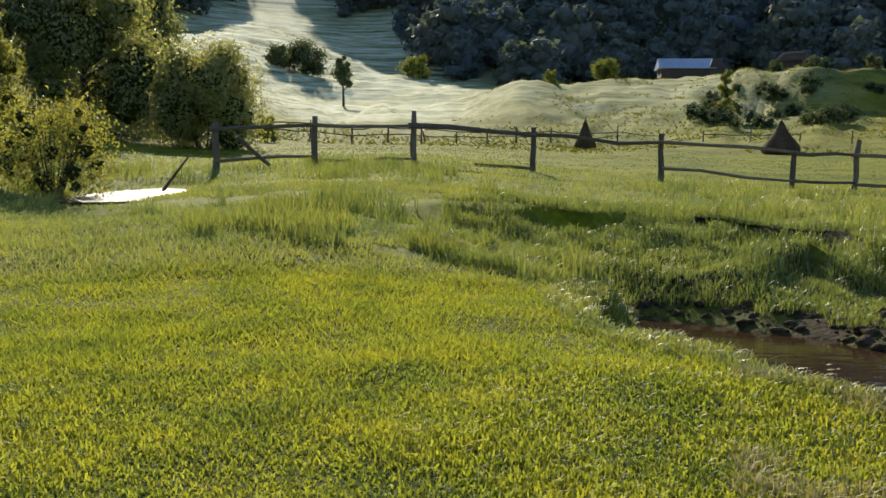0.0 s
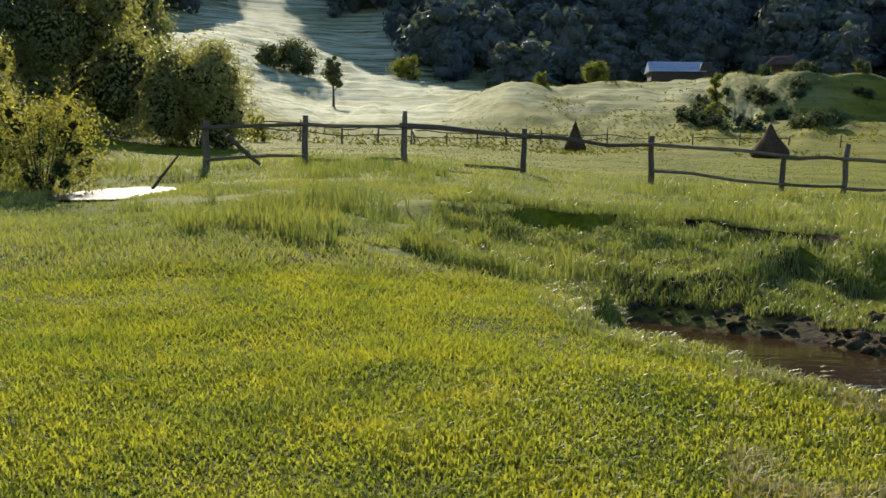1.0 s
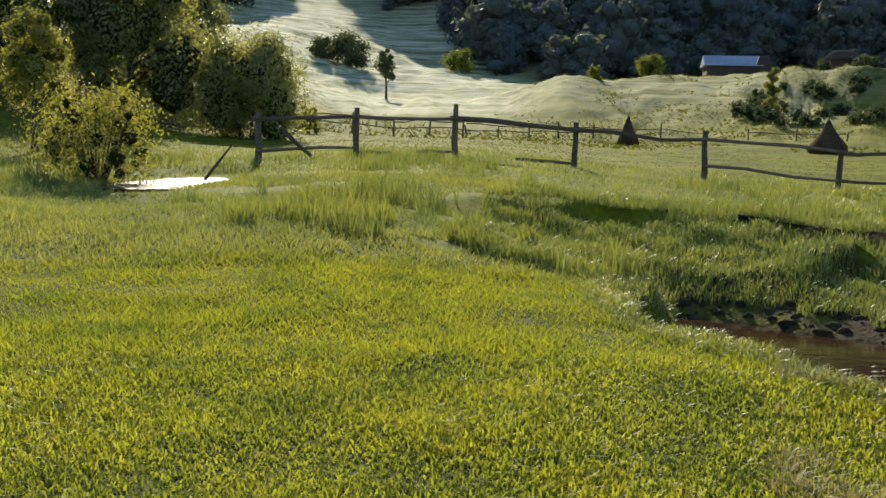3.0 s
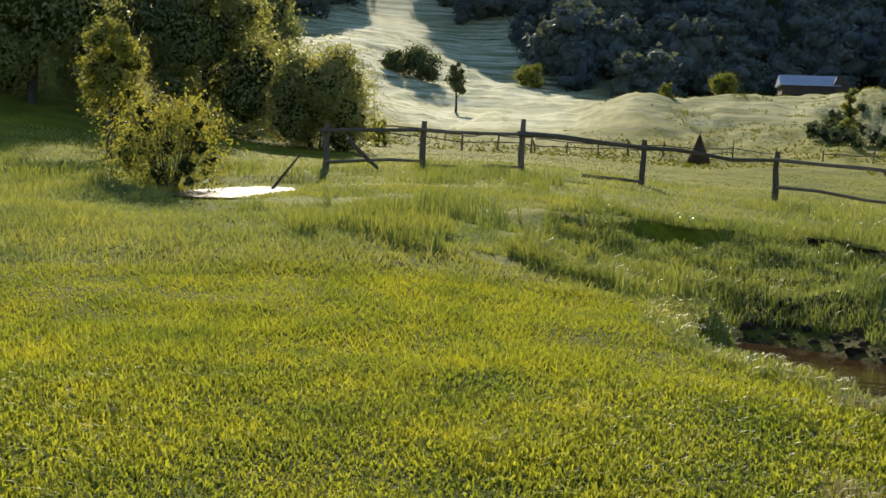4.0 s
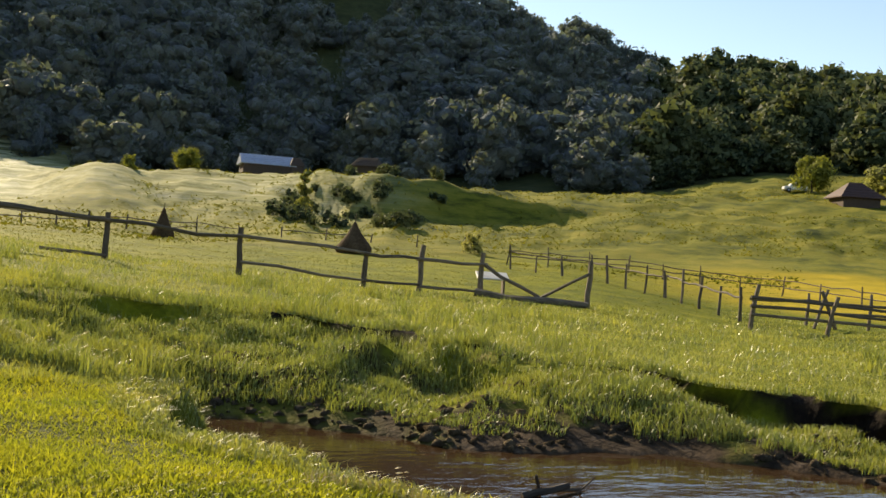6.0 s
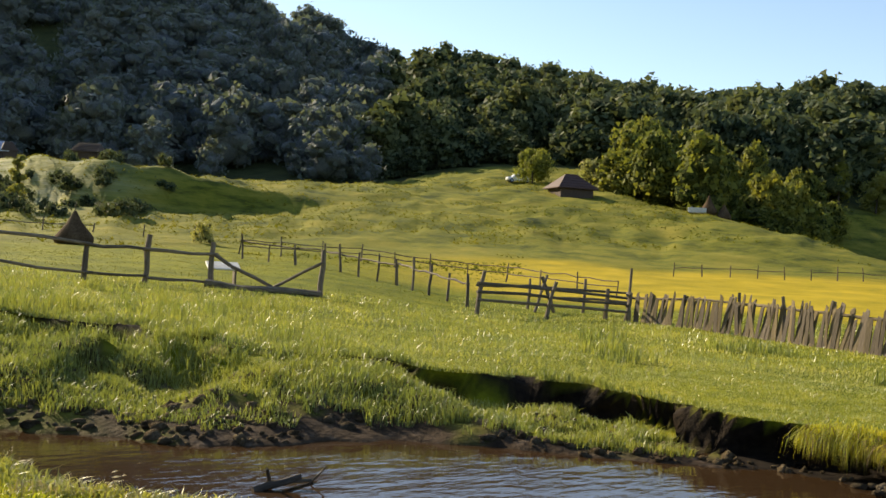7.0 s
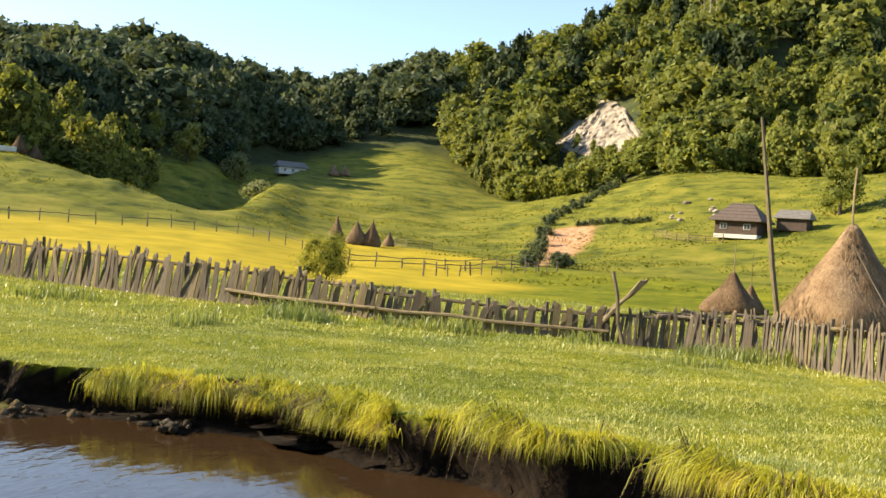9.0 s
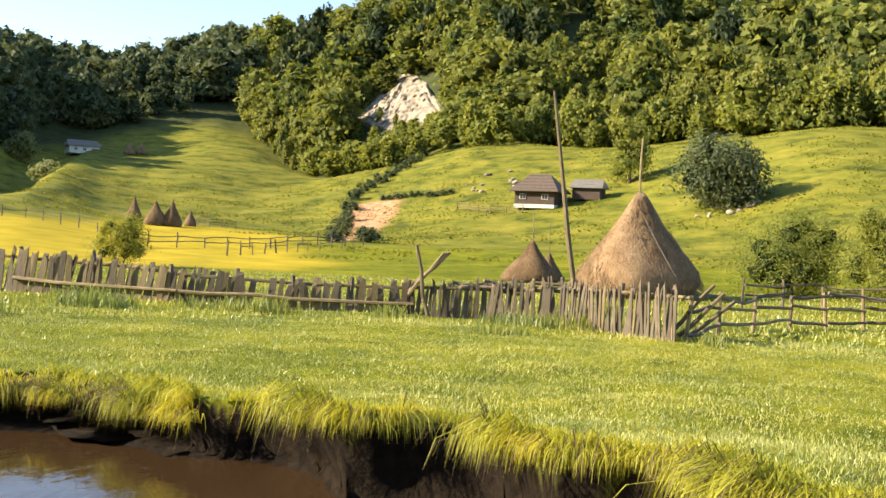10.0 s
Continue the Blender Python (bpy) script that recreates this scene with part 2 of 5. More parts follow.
def valley(b, r):
    """Height of the land, before the creek, at bearing b and distance r (arrays)."""
    b = (b + 90) % 360 - 90
    rows = [(np.zeros_like(b), np.zeros_like(b)), (np.full_like(b, 5.0), np.zeros_like(b))]
    rows += [rounded(line, b) for line in (NEAR, FENCE_LINE, FOOT, TERRACE, BACK, CREST)]
    # a gully sinks behind the terrace's edge
    (rt, zt), (rb, zb) = rows[5], rows[6]
    rows.insert(6, ((rt + rb) / 2, (zt + zb) / 2 - np.interp(b, (47, 53, 59, 63, 66), (0, 3.5, 6.5, 5, 0))))
    cr, cz = rows[-1]
    rows += [(cr + 260, cz * 0.75), (np.full_like(b, 5000.0), np.full_like(b, 10.0))]
    R, Z = np.array([q[0] for q in rows]), np.array([q[1] for q in rows])
    h = np.diff(R, axis=0)
    s = np.diff(Z, axis=0) / h
    m = np.zeros_like(Z)
    same = s[:-1] * s[1:] > 0
    m[1:-1] = np.where(same, 2 * s[:-1] * s[1:] / np.where(same, s[:-1] + s[1:], 1), 0.0)
    out = np.full_like(b, 10.0)
    for k in range(len(rows) - 1):
        u = (r - R[k]) / h[k]
        on = (u >= 0) & (u <= 1)
        v = ((1 + 2 * u) * (1 - u) ** 2 * Z[k] + u * (1 - u) ** 2 * h[k] * m[k] + u * u * (3 - 2 * u) * Z[k + 1] + u * u * (u - 1) * h[k] * m[k + 1])
        out = np.where(on, v, out)
    return out


def wobble(x, y, step, seed):
    """Smooth value noise, -1 to 1, on arrays."""
    x, y = x / step + seed * 17.3, y / step - seed * 9.1
    xi, yi = np.floor(x), np.floor(y)
    fx, fy = x - xi, y - yi
    fx, fy = fx * fx * (3 - 2 * fx), fy * fy * (3 - 2 * fy)

    def at(i, j):
        v = np.sin(i * 127.1 + j * 311.7 + seed * 74.7) * 43758.5453
        return 2 * (v - np.floor(v)) - 1
    return (at(xi, yi) * (1 - fx) + at(xi + 1, yi) * fx) * (1 - fy) + (at(xi, yi + 1) * (1 - fx) + at(xi + 1, yi + 1) * fx) * fy


# creek: x, y, half width, width of the slope on its far side, how gently that slope ends (1: no step)
CREEK = [(2.5, 12.4, 0.3, 4.6, 1.1), (2.75, 11.5, 0.9, 4.6, 1.0), (3.25, 10.3, 1.55, 4.4, 0.7), (3.85, 8.95, 1.9, 4.4, 0.62), (4.65, 7.4, 3.2, 4.4, 0.58), (5.7, 6.7, 3.7, 3.0, 0.5), (6.4, 5.4, 3.85, 0.6, 0.15), (6.15, 4.3, 3.5, 0.34, 0.1), (5.8, 3.2, 3.1, 0.32, 0.1), (5.4, 2.2, 2.6, 0.32, 0.1),
         (5.0, 1.4, 2.2, 0.32, 0.1), (4.6, 0.6, 1.75, 0.32, 0.1), (4.2, -0.5, 1.4, 0.32, 0.1), (3.8, -1.5, 1.25, 0.32, 0.1), (3.2, -6.0, 1.3, 0.32, 0.1), (1.0, -16.0, 2.0, 0.32, 0.1), (-6.0, -34.0, 2.0, 0.32, 0.1)]
WATER_LEVEL = -0.9


def creek_at(x, y):
    """Distance outside the creek's edge, width of the slope and its gentleness, at arrays x, y."""
    best = np.full_like(x, 1e9)
    total, slope, gentle = np.full_like(x, 1e-30), np.full_like(x, 0.4e-30), np.full_like(x, 0.5e-30)
    near = [3.2, 2.4, 1.4, 0.9, 0.6] + [0.42] * 20
    for (x0, y0, h0, w0, l0), (x1, y1, h1, w1, l1), n0, n1 in zip(CREEK, CREEK[1:], near, near[1:]):
        dx, dy = x1 - x0, y1 - y0
        n = math.hypot(dx, dy)
        u = ((x - x0) * dx + (y - y0) * dy) / (n * n)
        far = np.clip((dx * (y - y0) - dy * (x - x0)) / n / 0.8 + 0.5, 0, 1)
        if (x0, y0) == CREEK[0][:2]:
            far = np.maximum(far, np.clip(1.2 - 1.5 * u, 0, 1))
        u = np.clip(u, 0, 1)
        d = np.hypot(x - x0 - u * dx, y - y0 - u * dy) - (h0 + u * (h1 - h0))
        w = far * (w0 + u * (w1 - w0)) + (1 - far) * (n0 + u * (n1 - n0))
        k = np.exp(-np.clip(d, -5, 8) / 0.16)
        total, slope, gentle = total + k, slope + k * w, gentle + k * (far * (l0 + u * (l1 - l0)) + (1 - far) * 3.0)
        best = np.minimum(best, d)
    return best, slope / total, gentle / total


KEPT = {}


def land(x, y):
    """The lie of the land at arrays x, y; the last large answers are kept."""
    x, y = np.asarray(x, float), np.asarray(y, float)
    if x.size < 3000:
        return shape_land(x, y)
    key = (x.shape, float(x.sum()), float(y.sum()), float(x.ravel()[7]), float(y.ravel()[11]))
    if key not in KEPT:
        while len(KEPT) > 3:
            KEPT.pop(next(iter(KEPT)))
        KEPT[key] = shape_land(x, y)
    return KEPT[key]


def shape_land(x, y):
    """Ground height, and the distance from the creek in units of its bank."""
    r = np.hypot(x, y)
    b = np.degrees(np.arctan2(x, y))
    z = valley(b, r)
    rf, zf = rounded(FOOT, (b + 90) % 360 - 90)
    rt, zt = rounded(TERRACE, (b + 90) % 360 - 90)
    u = (r - rf) / (rt - rf) + 0.10 * wobble(x, y, 15, 14) + 0.025 * wobble(x, y, 3.5, 15) + 0.01 * wobble(x, y, 1.6, 18)
    steep = np.clip((u - 0.62) / 0.13, 0, 1)
    on = np.clip((b - 13.5) / 2.5, 0, 1) * np.clip((32 - b) / 9, 0, 1) * (u > 0) * np.clip((1.1 - u) / 0.1, 0, 1)
    z = z + 0.7 * on * (zf + (zt - zf) * (0.22 * np.clip(u / 0.62, 0, 1) + 0.78 * steep * steep * (3 - 2 * steep)) - z)
    slope = np.clip((r - rf) / 20, 0, 1) * np.clip((rt + 160 - r) / 60, 0, 1)
    z = z + slope * np.where(b < 7, np.clip(1.0 + (7 - b) / 20, 1, 1.3), np.clip((95 - b) / 50, 0.25, 1)) * (0.30 * wobble(b * 0.9, z, 1.1, 16) + 0.22 * wobble(b * 2.2, z, 0.5, 17) + 0.28 * np.clip((b - 12) / 6, 0, 1) * wobble(x, y, 3.4, 27))
    z = z + 0.035 * wobble(x, y, 1.7, 1) + 0.018 * wobble(x, y, 0.5, 2) + np.clip((r - 30) / 120, 0, 1) * (0.55 * wobble(x, y, 19, 3) + 0.25 * wobble(x, y, 6, 4))
    # hillocks and dips along the foot of the bright slope
    for hb, hr, wb, wr, up in ((4.2, 122, 2.6, 20, 1.1), (7.0, 116, 1.6, 20, -0.9), (0.8, 112, 2.0, 18, -1.0), (-2.5, 122, 2.0, 14, 0.8), (10.5, 128, 2.4, 18, 0.5)):
        z = z + up * np.exp(-((b - hb) / wb) ** 2 - ((r - hr) / wr) ** 2)
    z = z + np.clip((r - 200) / 150, 0, 1) * 4.0 * wobble(x, y, 60, 5)
    # pond
    pu, pv = (x + 5.5) / 0.72, (y - 18.3) / 2.6
    pd = np.hypot(pu, pv) - 1
    z = np.where(pd < 0.7, np.minimum(z, 0.37 + np.where(pd < 0, pd * 0.4, pd * 0.06)), z)
    ahead = np.exp(-((x + 4.6) / 1.6) ** 2 - ((y - 14.2) / 2.2) ** 2)
    z = z - 0.10 * ahead
    d, w, gentle = creek_at(x, y)
    level = WATER_LEVEL
    d = d + (0.62 * wobble(x, y, 1.15, 24) + 0.2 * wobble(x, y, 0.5, 26)) * np.clip(x - 4.5, 0, 1) * np.clip(6.5 - y, 0, 1)
    d = d + 0.22 * wobble(x, y, 1.1, 6) + 0.10 * wobble(x, y, 0.4, 7)
    w = w * np.where(w > 1.2, 1 + 0.2 * wobble(x, y, 1.5, 22) + 0.08 * wobble(x, y, 0.5, 23), 1.0)
    u = d / w
    bed = level - np.clip(-d * 0.7, 0, 0.5)
    shelf = np.clip(gentle + 0.85 * wobble(x, y, 1.9, 10) + 0.4 * wobble(x, y, 0.7, 20), 0.12, 1.0) * np.maximum(np.clip((w - 0.3) / 1.5, 0, 1), np.clip(gentle - 1.3, 0, 1)) * (z - level)
    lip = np.clip(1 - 0.3 / w, 0.1, 0.95)
    rise = np.where(u < lip, level + 0.01 + shelf * np.clip(u / lip, 0, 1) ** 0.8, level + shelf + (z - level - shelf) * np.clip((u - lip) / (1 - lip), 0, 1))
    lumps = np.clip(u, 0, 1) * np.clip(1.2 - u, 0, 1) * np.clip(w - 0.3, 0, 1) * (0.22 * wobble(x, y, 0.6, 8) + 0.13 * wobble(x, y, 0.25, 9))
    z = np.where(u < 0, bed, np.where(u < 1, np.minimum(rise + lumps, z), z))
    return z, u, d


def height(x, y):
    return float(land(np.array([x]), np.array([y]))[0][0])


def polar(b, r, lift=0.0):
    """A place on the ground at bearing b and distance r."""
    x, y = r * math.sin(radians(b)), r * math.cos(radians(b))
    return (x, y, height(x, y) + lift)


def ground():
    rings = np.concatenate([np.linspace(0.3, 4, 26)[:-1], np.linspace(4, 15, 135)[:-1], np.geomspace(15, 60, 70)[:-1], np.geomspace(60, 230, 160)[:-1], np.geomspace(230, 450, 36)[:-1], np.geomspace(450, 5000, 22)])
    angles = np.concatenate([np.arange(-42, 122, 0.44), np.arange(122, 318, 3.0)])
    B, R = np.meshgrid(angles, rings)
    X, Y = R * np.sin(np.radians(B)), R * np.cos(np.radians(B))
    Z, U, D = land(X, Y)
    nr, na = B.shape
    # hollow the cut faces out under their turf
    W = D / np.where(np.abs(U) < 1e-6, 1e-6, U)
    lip = np.clip(1 - 0.3 / W, 0.1, 0.95)
    deep = np.where(U < lip, np.clip(1 - (lip - U) * W / 0.4, 0, 1), np.clip((1 - U) / (1 - lip), 0, 1))
    deep = np.where((U > -1.0) & (U < 1.0) & (R < 22) & (X > 3.0), deep * (0.42 + 0.24 * wobble(X, Y, 0.8, 19)), 0.0)
    gx, gy = land(X + 0.06, Y)[2] - D, land(X, Y + 0.06)[2] - D
    g = np.hypot(gx, gy) + 1e-9
    verts = np.stack([X + deep * gx / g, Y + deep * gy / g, Z], -1).reshape(-1, 3)
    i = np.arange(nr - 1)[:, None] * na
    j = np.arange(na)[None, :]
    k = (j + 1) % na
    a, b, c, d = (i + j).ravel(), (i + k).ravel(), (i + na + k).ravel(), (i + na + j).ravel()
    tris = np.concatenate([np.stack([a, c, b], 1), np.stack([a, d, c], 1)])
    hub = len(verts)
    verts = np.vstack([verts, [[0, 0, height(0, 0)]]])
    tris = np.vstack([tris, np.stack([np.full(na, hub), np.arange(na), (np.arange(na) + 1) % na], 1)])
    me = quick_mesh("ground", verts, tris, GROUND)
    me.polygons.foreach_set("use_smooth", [True] * len(me.polygons))

    def ease(v, lo, hi):
        v = np.clip((v - lo) / (hi - lo), 0, 1)
        return v * v * (3 - 2 * v)
    ragged = 3.0 * wobble(X, Y, 14, 11) + 1.2 * wobble(X, Y, 4, 12)
    bb = (B + 90) % 360 - 90
    rf, _ = rounded(FOOT, bb)
    rt, _ = rounded(TERRACE, bb)
    rb, _ = rounded(BACK, bb)
    hill = ease(R + ragged, rf * 0.86, rf * 1.02)
    gold = 0.92 * ease(R + ragged, 42, 48) * (1 - ease(R + 2 * ragged, rf * 0.92, rf * 1.03)) * ease(bb, 30, 44) * (1 - ease(bb + ragged, 76, 80))
    pale = ease(R + ragged, 84, 120) * (1 - 0.55 * ease(bb + 0.25 * ragged, -1, 3)) * (1 - ease(bb + 0.3 * ragged, 15, 25)) * ease(bb, -18, -15)
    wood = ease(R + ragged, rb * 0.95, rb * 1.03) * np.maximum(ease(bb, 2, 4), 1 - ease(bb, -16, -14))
    W = D / np.where(np.abs(U) < 1e-6, 1e-6, U)
    cut = (1 - U) * W
    mud = np.where(U < 0, np.where(Z > -0.84, 0.45, 1.0), np.where(U < 1.02, np.clip(1.3 - U * 1.6 + 0.8 * wobble(X, Y, 0.5, 13), 0, 1), 0.0))
    mud = np.where(U > 0, mud * np.clip((X - 2.0) / 2.5, 0.5, 1), mud)
    # cut faces below the turf get the painted undercut shade
    bank_shade = np.clip((0.46 - cut) / 0.1, 0, 1) * np.clip((1.06 - U) / 0.05, 0, 1) * (X > 3.0)
    bank_shade = np.where((U < 1.0) & (W < 0.9) & (X > 3.0), 1.0, bank_shade)
    mud = np.maximum(mud, np.where((np.hypot((X + 5.5) / 0.72, (Y - 18.3) / 2.6) < 1.02), 1.0, 0.0))
    # the washed-out track that climbs the slope
    tx, ty = 94 * np.sin(np.radians(79.25)), 94 * np.cos(np.radians(79.25))
    ux, uy = 134 * np.sin(np.radians(81.2)) - tx, 134 * np.cos(np.radians(81.2)) - ty
    s = np.clip(((X - tx) * ux + (Y - ty) * uy) / (ux * ux + uy * uy), 0, 1)
    off = np.hypot(X - tx - s * ux, Y - ty - s * uy) + 0.25 * ragged
    soil = 1 - ease(off, 1.0 + 1.2 * s, 1.5 + 1.6 * s)
    # ground darkened under the lawn's blades, the shade between them painted in
    under_blade_dark = 0.85 * (1 - ease(R, 7.5, 12)) * (X < 2.8) * (U > 0.9)
    for key, v in (("hill", hill), ("gold", gold), ("pale", pale), ("wood", wood), ("soil", soil), ("mud", mud), ("bank_shade", bank_shade), ("under_blade_dark", under_blade_dark)):
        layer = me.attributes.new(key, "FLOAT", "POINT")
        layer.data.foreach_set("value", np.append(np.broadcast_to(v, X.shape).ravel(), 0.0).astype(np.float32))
    tagged(new("ground", me), "rough green meadow climbing to wooded hills", "ground", kind="structure")


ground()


def water(name, outline, level, label, mat):
    """A level sheet of water inside an outline of a few corners; the banks rise through it."""
    n = len(outline)
    tagged(new(name, mesh_of(name, [(x, y, level) for x, y in outline], [tuple(range(n))], mat)), label, "water", kind="structure")


water("creek_water", [(0.6, 13.6), (0.2, 11.0), (1.0, 4.0), (1.0, -6.0), (-2.5, -17.0), (-9.0, -34.0), (-3.0, -36.0), (6.5, -16.0), (9.0, -6.0), (11.0, 0.0), (13.0, 5.0), (10.5, 11.0), (4.0, 15.0)], WATER_LEVEL, "slow brown creek water mirroring the sky", WATER)
water("pond_water", [(-6.2, 16.1), (-5.5, 15.5), (-4.8, 16.1), (-4.4, 17.4), (-4.4, 19.2), (-4.8, 20.6), (-5.5, 21.2), (-6.2, 20.6), (-6.6, 19.2), (-6.6, 17.4)], 0.365, "small bright pond among the grass", POND)

# ---- trees ----
def leaf_cloud(rng, n, centre, radii, size, flat=0.5, shell=0.55, stray=0.3, tri=False):
    """n leaf clumps, each a bent pair of triangles, through the outer part of an egg shape."""
    d = rng.normal(size=(n, 3))
    d /= np.linalg.norm(d, axis=1)[:, None]
    q = shell + (1 - shell) * rng.random(n) ** 0.6 + stray * (rng.random(n) < 0.14) * rng.random(n)
    c = np.asarray(centre) + d * q[:, None] * np.asarray(radii)
    a = np.cross(d, rng.normal(size=(n, 3)))
    a = a / (np.linalg.norm(a, axis=1)[:, None] + 1e-9) + 0.4 * rng.normal(size=(n, 3))
    a /= np.linalg.norm(a, axis=1)[:, None]
    w = np.cross(a, d + 0.4 * rng.normal(size=(n, 3)))
    w /= np.linalg.norm(w, axis=1)[:, None] + 1e-9
    s = (size * (0.5 + rng.random(n)))[:, None]
    if tri:
        v = np.stack([c - a * s * 0.8 - w * s * 0.5, c + d * s * 0.5 + w * s * 0.75, c + a * s - w * s * 0.3], 1).reshape(-1, 3)
        return v, np.arange(3 * n).reshape(-1, 3)
    v = np.stack([c - a * s, c + w * s * flat + d * s * 0.25, c + a * s, c - w * s * flat + d * s * 0.1], 1).reshape(-1, 3)
    k = np.arange(n)[:, None] * 4
    return v, np.concatenate([k + [[0, 1, 2]], k + [[0, 2, 3]]])


def ball(level):
    bm = bmesh.new()
    bmesh.ops.create_icosphere(bm, subdivisions=level, radius=1)
    out = (np.array([v.co for v in bm.verts]), np.array([[v.index for v in f.verts] for f in bm.faces]))
    bm.free()
    return out


BALL = ball(1)


def blob(rng, centre, radii, rough=0.2):
    """A low lumpy inside for a crown."""
    v = BALL[0] * (1 + rough * (rng.random((len(BALL[0]), 1)) - 0.5) * 2)
    return np.asarray(centre) + v * np.asarray(radii), BALL[1]


def join(pieces):
    vs, ts, n = [], [], 0
    for v, t in pieces:
        vs.append(v)
        ts.append(t + n)
        n += len(v)
    return np.vstack(vs), np.vstack(ts)


def bush_crown(rng, h, w, lobes, leaves, size, pointed, low, core):
    """A ragged crown of height h and width w: many uneven leafy clumps, with insides coloured dark for shade."""
    out, inside = [], []
    for k in range(lobes):
        t = 0.1 + 0.8 * (k + rng.random()) / lobes
        q = 0.5 * w * math.sqrt(max(0.05, 1 - ((t - 0.42) / 0.6) ** 2)) * (1 - pointed * 0.8 * t)
        an = k * 2.4 + rng.normal() * 0.5
        c = np.array([math.cos(an) * q * 0.66, math.sin(an) * q * 0.66, h * (low + (1 - low) * t)])
        rad = np.array([1.0, 1.0, 0.85]) * (0.06 * w + 0.40 * q) * rng.uniform(0.5, 1.4)
        out.append(leaf_cloud(rng, int(leaves / lobes), c, rad * 1.15, size * 1.15, shell=0.3, stray=0.6))
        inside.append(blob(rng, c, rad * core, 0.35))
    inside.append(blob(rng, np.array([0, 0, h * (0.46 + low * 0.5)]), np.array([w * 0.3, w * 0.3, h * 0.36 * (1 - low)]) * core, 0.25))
    return out, inside


def wild_crown(rng, lobes, leaves, size, pointed):
    """A forest tree of height 1 and width 0.72: many uneven clumps round a thin inside coloured for shade."""
    out, inside = [], []
    for k in range(lobes):
        z = 0.14 + 0.76 * (k + rng.random()) / lobes
        q = 0.36 * math.sqrt(max(0.05, 1 - ((z - 0.46) / 0.5) ** 2)) * (1 - pointed * 0.85 * max(0.0, z - 0.15))
        an = k * 2.4 + rng.normal() * 0.5
        c = np.array([math.cos(an) * q * 0.62, math.sin(an) * q * 0.62, z])
        rad = np.array([1.0, 1.0, 0.72]) * (0.08 + 0.4 * q) * rng.uniform(0.7, 1.25)
        out.append(leaf_cloud(rng, leaves // lobes, c, rad * 1.1, size, shell=0.5, stray=0.5, tri=True))
        inside.append(blob(rng, c, rad * 0.72, 0.35))
    inside.append(blob(rng, np.array([0, 0, 0.44]), np.array([0.2, 0.2, 0.38]) * (1 - 0.4 * pointed), 0.25))
    return out, inside


def wood_mass(name, places, label, mat, core, seed, leaves=190, size=0.5, lobes=6, pointed=0.3):
    """Far woods: a few tree shapes, turned and scaled, joined in one mesh."""
    rng = np.random.default_rng(seed)
    kinds = [(join(a), join(b)) for a, b in (wild_crown(rng, lobes, leaves, size / 12, pointed * (0.3 + 0.7 * rng.random())) for _ in range(12))]
    out, inside = [], []
    for x, y, z, h, w in places:
        (va, ta), (vb, tb) = kinds[rng.integers(len(kinds))]
        an = rng.random() * 6.28
        m = np.array([[math.cos(an), -math.sin(an), 0], [math.sin(an), math.cos(an), 0], [0, 0, 1]]).T
        k = np.array([w / 0.72, w / 0.72, h])
        out.append((va @ m * k + (x, y, z), ta))
        inside.append((vb @ m * k + (x, y, z), tb))
    tagged(new(name, quick_mesh(name, *join(out), mat)), label, "woods", kind="stuff")
    # solid bodies inside the crowns, coloured for the shade between leaves
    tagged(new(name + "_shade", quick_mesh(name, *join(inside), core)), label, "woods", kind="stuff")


def ring(b, line):
    return float(rounded(line, np.array([float(b)]))[0][0])


